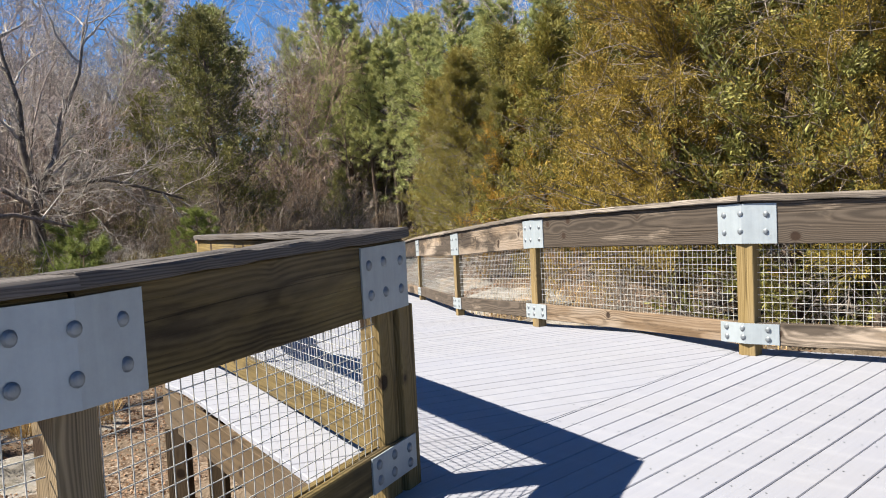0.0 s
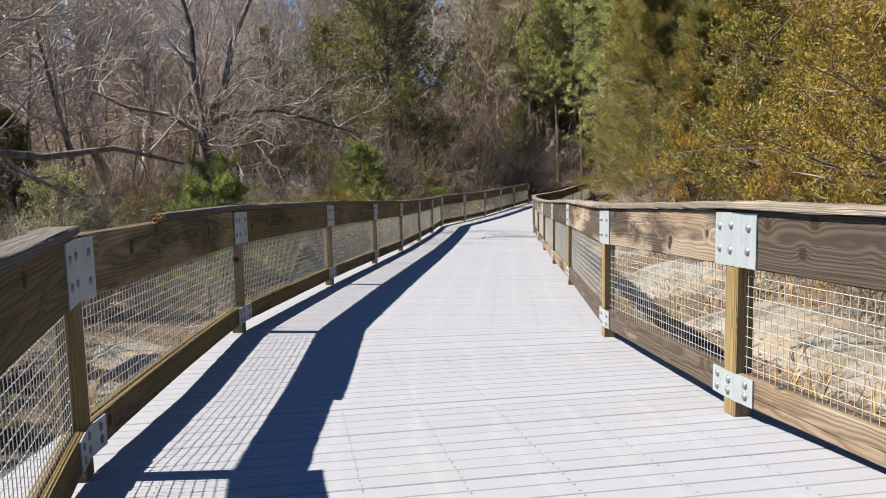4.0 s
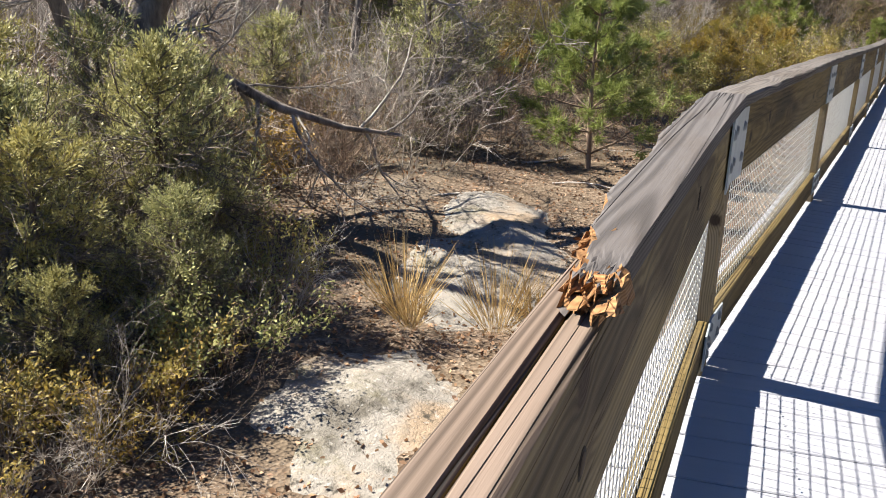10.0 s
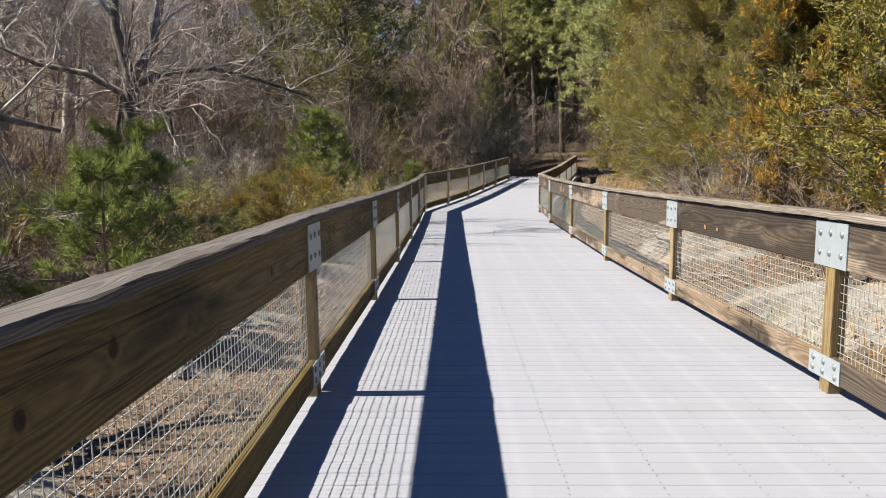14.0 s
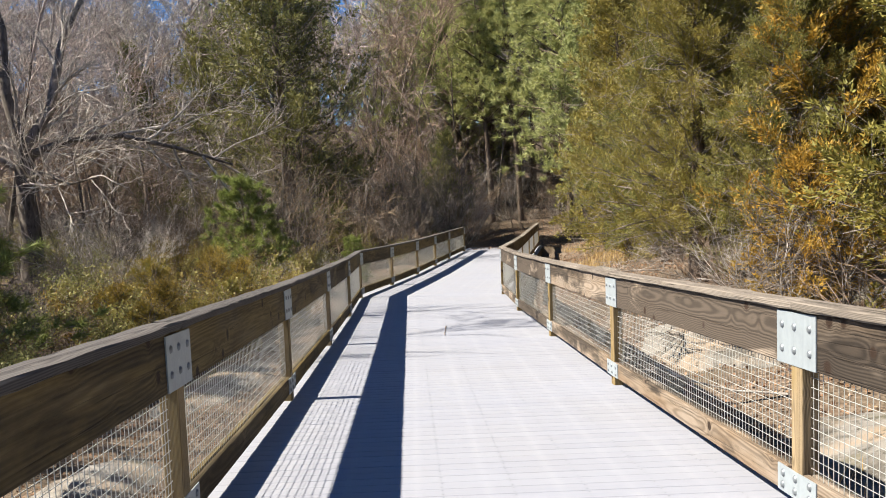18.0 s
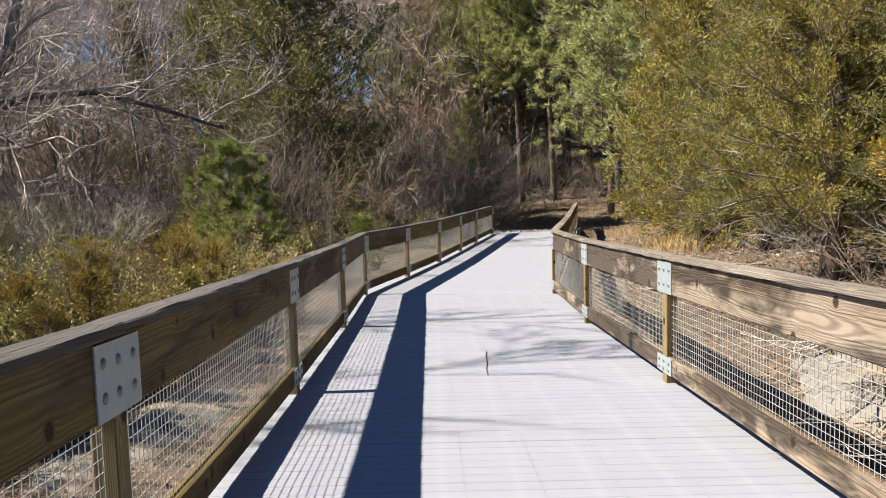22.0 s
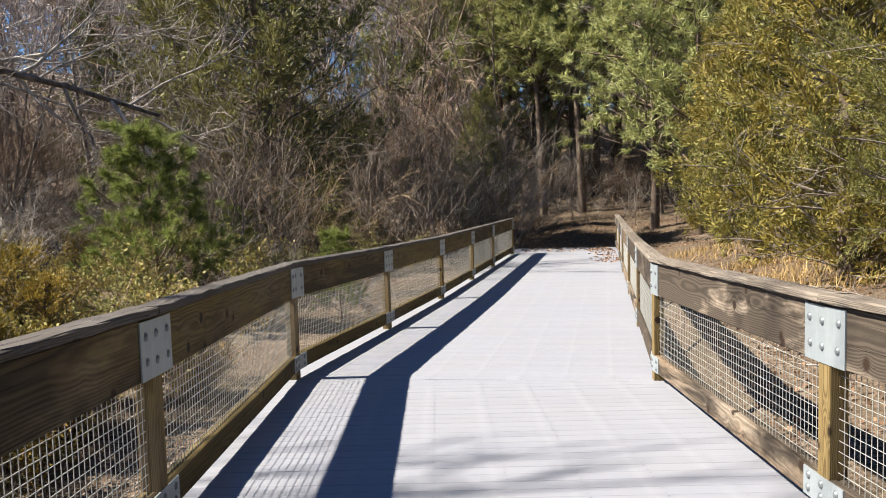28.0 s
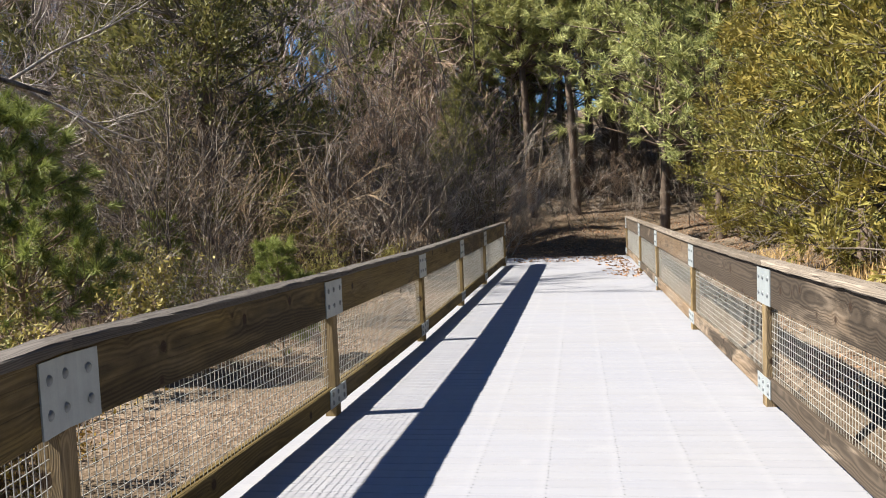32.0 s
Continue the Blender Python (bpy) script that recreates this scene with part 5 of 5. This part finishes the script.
# ---- the broken cap board ----
def broken_cap(bay, start):
    """What is left of the cap: torn off at one end, its outer edge rotted away in steps."""
    p, q = LEFT[BROKEN], LEFT[BROKEN + 1]
    length = math.hypot(q[0] - p[0], q[1] - p[1])
    slope = (deck_z(*q) - deck_z(*p)) / length
    rng = random.Random(3)
    bm = bmesh.new()
    edge = [(0.0, 0.0), (0.2, 0.008), (0.25, 0.03), (0.42, 0.036), (0.5, 0.05), (0.8, 0.05), (0.9, 0.042), (1.1, 0.052), (1.25, 0.066), (4.0, 0.07)]
    n, m = 14, 60
    xs = [start + (length + 0.01 - start) * (i / m) ** 1.35 for i in range(m + 1)]
    top, low = [], []
    for j in range(n + 1):
        tear = (0.0, 0.02, -0.015, 0.01, -0.03, -0.01, 0.025, 0.0, -0.02, 0.015, 0.03, 0.0, 0.02, -0.01, 0.01)[j]
        rt, rl = [], []
        for i, x in enumerate(xs):
            near = max(0.0, 1 - (x - start) / 0.14)
            px = x + tear * near
            out = between(edge, x - start) + (0.006 * noise.noise((x * 14, 3, 0)) + 0.004 * noise.noise((x * 45, 7, 0)))
            inner = between([(0.0, -0.05), (0.8, -0.06), (2.4, -0.07)], x - start)
            y = inner + (out - inner) * j / n
            dz = 0.0015 * noise.noise((x * 2, y * 12, 0)) - near * 0.006 * rng.random() - (0.008 * rng.random() if j == n else 0)
            rt.append(bm.verts.new((px, y, 1.092 + dz + slope * px)))
            rl.append(bm.verts.new((px + near * rng.uniform(-0.035, 0.015), y + (0.012 * rng.random() if j == n else 0), 1.05 + slope * px)))
        top.append(rt), low.append(rl)
    for j in range(n):
        for i in range(m):
            bm.faces.new((top[j][i], top[j][i + 1], top[j + 1][i + 1], top[j + 1][i]))
            bm.faces.new((low[j][i], low[j + 1][i], low[j + 1][i + 1], low[j][i + 1]))
        for i in (0, -1):
            bm.faces.new((top[j][i], top[j + 1][i], low[j + 1][i], low[j][i]))
    for j in (0, -1):
        for i in range(m):
            bm.faces.new((top[j][i], top[j][i + 1], low[j][i + 1], low[j][i]))
    bmesh.ops.recalc_face_normals(bm, faces=bm.faces)
    for f in bm.faces:
        c = f.calc_center_median()
        if (c.x < start + 0.06 and abs(f.normal.z) < 0.75) or (c.x < start + 0.5 and c.y > -0.02 and abs(f.normal.z) < 0.6):
            f.material_index = 1
    cap = part("broken_cap_board", bm, CAP_DARK, bay, "grey cap board broken off to raw splinters")
    cap.color = (1.0 + slope, 1, 1, 1)
    bowed(cap, length, 0.024)
    cap.data.materials.append(SPLINTER)
    for k in range(40):
        thick = k < 14
        if k % 3 < 2:
            y = rng.uniform(-0.055, 0.012)
            x, turn = start + rng.uniform(-0.012, 0.03), rng.uniform(-14, 14)
        else:
            x = start + rng.choice((0.21, 0.24, 0.26, 0.45)) + rng.uniform(-0.02, 0.02)
            y, turn = between(edge, x - start) + rng.uniform(-0.014, 0.004), rng.uniform(-40, 0)
        ln, w, h = (rng.uniform(0.02, 0.05), rng.uniform(0.014, 0.03), rng.uniform(0.008, 0.016)) if thick else (rng.uniform(0.01, 0.04), rng.uniform(0.003, 0.008), 0.003)
        bm = bmesh.new()
        prism(bm, -ln, 0.04, -w / 2, w / 2, -h, h, 0, 0.002, 5, 0.0035 if thick else 0.0008, rng)
        for v in bm.verts:
            k2 = max(0.15, min(1.0, (v.co.x + ln) / (ln * 0.8)))
            v.co.z = v.co.z * k2 + rng.uniform(-0.002, 0.002)
            v.co.x += rng.uniform(-0.008, 0.008)
            v.co.y *= 0.4 + 0.6 * k2
        ob = part("splinter", bm, SPLINTER, bay, "raw orange splinter")
        y += 0.096 * (x / length) * (1 - x / length)
        ob.matrix_basis = pose(x, y, 1.068 + slope * x + rng.uniform(-0.008, 0.012), rng.uniform(-30, 30), rng.uniform(-6, 16), turn)


broken_cap(broken_bay, 1.47)


# ---- small things on the deck ----
def stick(points, radius, label):
    g = Growth()
    o = points[0]
    pts = np.array([(x - o[0], y - o[1], deck_z(x, y) - deck_z(*o)) for x, y in points])
    g.limb(pts, np.linspace(radius, radius * 0.5, len(pts)), 5)
    tagged(hung("stick", g.mesh("stick"), BARK_DARK, m=pose(o[0], o[1], deck_z(*o) + radius)), label, "stick")


stick([(-3.83, 28.75), (-3.81, 28.45), (-3.77, 28.1), (-3.75, 27.75), (-3.71, 27.45)], 0.007, "thin dark dead stick lying on the deck boards")


def leaf_piles():
    rng = np.random.default_rng(9)
    at = []
    for x0, x1, y0, y1, n in ((-3.3, -2.55, 50.0, 56.4, 300), (-5.4, -2.6, 54.6, 56.6, 220)):
        for x, y in zip(rng.uniform(x0, x1, n), rng.uniform(y0, y1, n)):
            if x < between(RIGHT_X, y) - 0.1 - 0.9 * rng.uniform(0, 1) ** 0.5 and y < 54:
                continue
            at.append((x, y, deck_z(x, y) + 0.004 + rng.uniform(0, 0.012)))
    at = np.array(at)
    v, f = blades(rng, at, rng.normal(0, 1, (len(at), 3)) * (1, 1, 0.1), 0.08, 0.045, 0.02)
    tagged(hung("fallen_leaves", from_arrays("fallen_leaves", v, f), DEAD_LEAF), "brown leaves blown onto the deck's end", "leaves", kind="stuff")


leaf_piles()


# ---- crooked tree with a long bare limb, west of the broken rail ----
def single_limb(points, radii, sides):
    g = Growth()
    g.limb(points, radii, sides)
    return g.mesh("limb")


def crooked_tree(x, y):
    rng = np.random.default_rng(77)
    trunk, work = Growth(), Growth()

    def path(*steps):
        """Points from (along the clearing's edge, up, away from it)."""
        return np.array([(0.61 * r - 0.79 * d, 0.79 * r + 0.61 * d, u) for r, u, d in steps])

    stem = path((-0.4, -0.3, 0), (-0.35, 1.2, 0), (-0.1, 2.9, 0.05), (0.46, 3.95, 0.1), (0.36, 4.8, 0.2), (0.5, 6.2, 0.1), (0.3, 8.0, 0.3))
    trunk.limb(stem, (0.36, 0.29, 0.26, 0.2, 0.15, 0.1, 0.05), 10)
    limbs = [(path((-0.1, 2.9, 0), (-0.28, 4.2, -0.2), (-0.6, 4.8, -0.4), (-0.9, 6.2, -0.5), (-1.0, 8.0, -0.9)), 0.17),
             (path((0.42, 3.9, 0), (1.2, 4.5, 0.3), (1.9, 4.8, 0.7), (3.0, 5.8, 1.0), (3.6, 7.0, 1.5)), 0.15),
             (path((0.46, 3.95, 0), (1.0, 4.05, -0.2), (2.2, 3.9, -0.4), (3.6, 3.72, -0.3), (4.8, 3.85, -0.5), (6.2, 3.5, -0.4)), 0.13),
             (path((-0.1, 2.75, 0), (0.65, 2.1, -0.3), (1.6, 1.6, -0.6), (2.5, 1.3, -0.7), (3.3, 1.2, -0.9)), 0.11),
             (path((-0.3, 2.7, 0), (-1.4, 3.7, 0.2), (-2.5, 4.5, 0.3), (-3.6, 5.5, 0.2)), 0.1),
             (path((-1.1, -0.3, 0.8), (-1.15, 2.2, 0.8), (-1.35, 3.0, 0.7), (-2.3, 3.95, 0.7), (-3.5, 4.8, 0.5), (-5.0, 5.7, 0.4)), 0.17)]
    arms = [single_limb(p, np.linspace(rad, rad * 0.22, len(p)), 8) for p, rad in limbs]
    for src, rad in limbs + [(stem[3:], 0.14)]:
        for k in range(16):
            i = rng.integers(0 if rad < 0.15 else 1, len(src) - 1)
            p = src[i] + (src[i + 1] - src[i]) * rng.uniform(0.1, 1)
            d = (src[i + 1] - src[i]) / np.linalg.norm(src[i + 1] - src[i])
            if p[2] > 0.8:
                grow(work, rng, p, side_way(rng, d, rng.uniform(0.6, 1.3)) + np.array([0, 0, 0.15]), rng.uniform(0.8, 2.4), rad * rng.uniform(0.15, 0.4), 2, (0, 6, 6), 0.18, 0.02, 5, 0.8, 0.006)
    plant("crooked_tree", [("trunk", trunk.mesh("trunk"), BARK_POLE)] + [("limb", me, BARK_POLE) for me in arms] + [("branch_work", work.mesh("branch_work"), BARK_GREY)], "crooked leafless tree with forked trunk and long level limbs", "tree", "leafless trees", x, y, 0)


crooked_tree(-12.6, 15.7)


# ---- the wide oak at the edge of the clearing ----
def spreading_oak(x, y):
    rng, arms = np.random.default_rng(91), []
    trunk, work = Growth(), Growth()
    pts = np.array([(0, 0, -0.3), (0.1, 0.05, 1.5), (-0.05, 0.1, 3.2), (0.05, 0, 4.8)])
    trunk.limb(pts, (0.46, 0.36, 0.32, 0.33), 10)
    for path, rad in (([(0.05, 0, 4.8), (-0.4, -0.1, 6.8), (-0.5, 0.2, 9.0), (-1.2, 0.3, 11.5), (-1.4, 0.2, 14.0)], 0.24),
                      ([(0.05, 0, 4.7), (0.9, 0.5, 6.2), (1.3, 0.8, 8.4), (2.2, 1.2, 10.6), (2.5, 1.6, 13.2)], 0.22),
                      ([(0.05, 0, 4.5), (1.4, 0.8, 5.1), (3.0, 1.6, 5.2), (4.6, 2.6, 4.7), (6.4, 3.6, 4.0)], 0.17),
                      ([(0, 0, 4.0), (-1.5, -0.6, 5.0), (-3.2, -1.3, 5.4), (-5.0, -2.2, 6.4), (-6.4, -2.8, 6.2)], 0.16),
                      ([(0, 0, 3.6), (1.0, -0.6, 3.9), (2.6, -1.6, 3.5), (4.0, -2.4, 3.7)], 0.1)):
        path = np.array(path, float)
        arms.append(single_limb(path, np.linspace(rad, rad * 0.25, len(path)), 7))
        for k in range(15):
            i = rng.integers(0, len(path) - 1)
            u = rng.uniform(0.2, 1)
            p = path[i] + (path[i + 1] - path[i]) * u
            d = (path[i + 1] - path[i]) / np.linalg.norm(path[i + 1] - path[i])
            grow(work, rng, p, side_way(rng, d, rng.uniform(0.5, 1.2)) + np.array([0, 0, 0.15]), rng.uniform(1.6, 4.2), rad * rng.uniform(0.18, 0.42), 2, (0, 6, 7), 0.14, 0.02, 5, 0.8, 0.011)
    plant("leafless_oak", [("trunk", trunk.mesh("trunk"), BARK_POLE)] + [("limb", me, BARK_POLE) for me in arms] + [("branch_work", work.mesh("branch_work"), BARK_GREY)], "wide leafless oak with a dark forked trunk and long level limbs", "tree", "leafless trees", x, y, 0)


spreading_oak(-20.4, 44.6)


# ---- dead branches and roots on the banks ----
def fallen_branch(x, y, turn, length, radius, seed, label, skin=None):
    rng = np.random.default_rng(seed)
    stem, work = Growth(), Growth()
    w = (math.cos(radians(turn)), math.sin(radians(turn)), 0.02)
    grow(work, rng, (0, 0, radius), w, length, radius, 2, (0, 5, 6), 0.2, -0.03, 6, 0.6, 0.006, stem)
    for piece in (stem, work):
        # what would stick up is pressed down to the ground
        for k, v in enumerate(piece.v):
            piece.v[k] = v * np.array([1.0, 1.0, 0.4])
    plant("fallen_branch", [("stem_work", stem.mesh("stem_work"), skin or BARK_GREY), ("twig_work", work.mesh("twig_work"), skin or BARK_GREY)], label, "branch", "fallen branches", x, y, 0, 1.0, 0.0)


bank = random.Random(21)
for k in range(34):
    y = 16.5 + 22.5 * k / 33
    x = between(RIGHT_X, y) + bank.uniform(1.9, 4.2)
    fallen_branch(x, y, bank.uniform(0, 360), bank.uniform(1.2, 2.2), bank.uniform(0.03, 0.055), 300 + k, "crooked grey dead branch lying on the leafy bank", BARK_POLE if k % 3 else BARK_GREY)
for k, (x, y) in enumerate(((-9.4, 18.6), (-10.2, 21.8), (-11.4, 18.2), (-9.8, 24.0), (-10.6, 16.2), (-8.9, 20.6))):
    fallen_branch(x, y, bank.uniform(0, 360), bank.uniform(1.2, 2.6), bank.uniform(0.02, 0.05), 340 + k, "grey dead branch lying on fallen leaves")


# ---- woods in the distance ----
def far_woods():
    rng = np.random.default_rng(12)
    g = Growth()
    for ring, n in ((62, 80), (80, 90), (105, 110)):
        for k in range(n):
            a = radians(-75 + 190 * (k + rng.uniform(-0.4, 0.4)) / n) + math.pi / 6
            x, y = -4 + ring * rng.uniform(0.9, 1.1) * math.cos(a), 30 + ring * rng.uniform(0.9, 1.1) * math.sin(a)
            h, z = rng.uniform(13, 20), ground_z(x, y)
            pts = bent(rng, (x, y, z - 0.3), (rng.normal(0, 0.05), rng.normal(0, 0.05), 1), h, 4, 0.04, 0.02)
            g.limb(pts, np.linspace(rng.uniform(0.1, 0.22), 0.02, 5), 4)
            for _ in range(26):
                i = rng.integers(1, 4)
                p = pts[i] + (pts[i + 1] - pts[i]) * rng.uniform(0, 1)
                b = bent(rng, p, (rng.normal(0, 0.6), rng.normal(0, 0.6), 0.8), h * rng.uniform(0.15, 0.32), 3, 0.15, 0.04)
                g.limb(b, (0.035, 0.028, 0.02, 0.01), 3)
                for _ in range(4):
                    q = b[rng.integers(1, 4)]
                    g.limb(bent(rng, q, (rng.normal(0, 0.7), rng.normal(0, 0.7), 0.8), h * 0.1, 2, 0.1), (0.018, 0.014, 0.008), 3)
    tagged(hung("far_woods", g.mesh("far_woods"), BARK_GREY), "hazy leafless woods beyond the hillside", "woods", kind="stuff")


far_woods()

# ---- deck boards, each a piece of the deck ----
BOARD, GAP, THICK = 0.14, 0.0045, 0.03
SEAMS = [((0.46, 4.57), 46.5), ((-1.2, 11.45), 8.5), ((-4.8, 34.75), 1.5)]
SECTORS = [46.5, 22.0, 8.4, -2.3]


PARTS = ("landing", "bend", "upper ramp", "lower ramp")


def deck_pieces():
    whole = EDGE_L + EDGE_R[::-1]
    for k, angle in enumerate(SECTORS):
        a = radians(angle)
        ux, uy = math.cos(a), math.sin(a)
        nx, ny = -uy, ux
        area = whole
        if k > 0:
            (px, py), s = SEAMS[k - 1]
            area = clip(area, px, py, -math.sin(radians(s)), math.cos(radians(s)))
        if k < len(SEAMS):
            (px, py), s = SEAMS[k]
            area = clip(area, px, py, math.sin(radians(s)), -math.cos(radians(s)))
        if len(area) < 3:
            continue
        lo = min(x * nx + y * ny for x, y in area)
        hi = max(x * nx + y * ny for x, y in area)
        stretch = tagged(empty("deck", pose(0, 0, 0)), "pale grey composite deck of cross boards with dark joints, " + PARTS[k], "deck", kind="structure")
        t = lo
        screws = []
        while t < hi:
            strip = clip(clip(area, nx * t, ny * t, nx, ny), nx * (t + BOARD), ny * (t + BOARD), -nx, -ny)
            t += BOARD + (GAP if k < 2 else 0.0032)
            if len(strip) < 3:
                continue
            cx, cy = sum(x for x, _ in strip) / len(strip), sum(y for _, y in strip) / len(strip)
            cz = deck_z(cx, cy)
            lift = rail_rng.uniform(-0.0015, 0.0015)
            # local x runs along the board
            local = []
            for x, y in strip:
                dx, dy = x - cx, y - cy
                local.append((dx * ux + dy * uy, dx * nx + dy * ny, deck_z(x, y) - cz + lift))
            m = len(local)
            x0, x1 = min(p[0] for p in local) + 0.05, max(p[0] for p in local) - 0.05
            along = cx * ux + cy * uy
            sx = math.ceil((along + x0) / 0.41) * 0.41 - along
            while sx < x1:
                for sy in (-0.04, 0.04):
                    px, py = cx + sx * ux + sy * nx, cy + sx * uy + sy * ny
                    screws.append((px + rail_rng.uniform(-0.003, 0.003), py + rail_rng.uniform(-0.003, 0.003), deck_z(px, py) + lift + 0.0022))
                sx += 0.41
            inset = 0.004
            top = [(x * (1 - inset / max(0.3, abs(x))), y * (1 - inset / 0.07), z) for x, y, z in local]
            mid = [(x, y, z - 0.004) for x, y, z in local]
            low = [(x, y * (1 + (GAP if k < 2 else 0.0032) * 1.02 / BOARD), z - THICK) for x, y, z in local]
            shelf = [(x, y, z - THICK * 0.8) for x, y, z in local]
            v = top + mid + shelf + low
            f = [list(range(m))]
            for i in range(m):
                j = (i + 1) % m
                f.append([m + i, m + j, j, i])
                f.append([2 * m + i, 2 * m + j, m + j, m + i])
                f.append([3 * m + i, 3 * m + j, 2 * m + j, 2 * m + i])
            me = bpy.data.meshes.new("deck_board")
            me.from_pydata(v, [], f)
            hung("deck_board", me, DECK, stretch, m=pose(cx, cy, cz, 0, 0, angle))
        at = np.array(screws)
        ring = np.array([(0.0045 * math.cos(i * math.pi / 3), 0.0045 * math.sin(i * math.pi / 3), 0.0) for i in range(6)])
        me = from_arrays("screw_heads", (at[:, None] + ring[None]).reshape(-1, 3), np.arange(len(at) * 6).reshape(-1, 6))
        tagged(hung("screw_heads", me, BOLT, stretch), "small grey screw heads", kind="stuff")


deck_pieces()
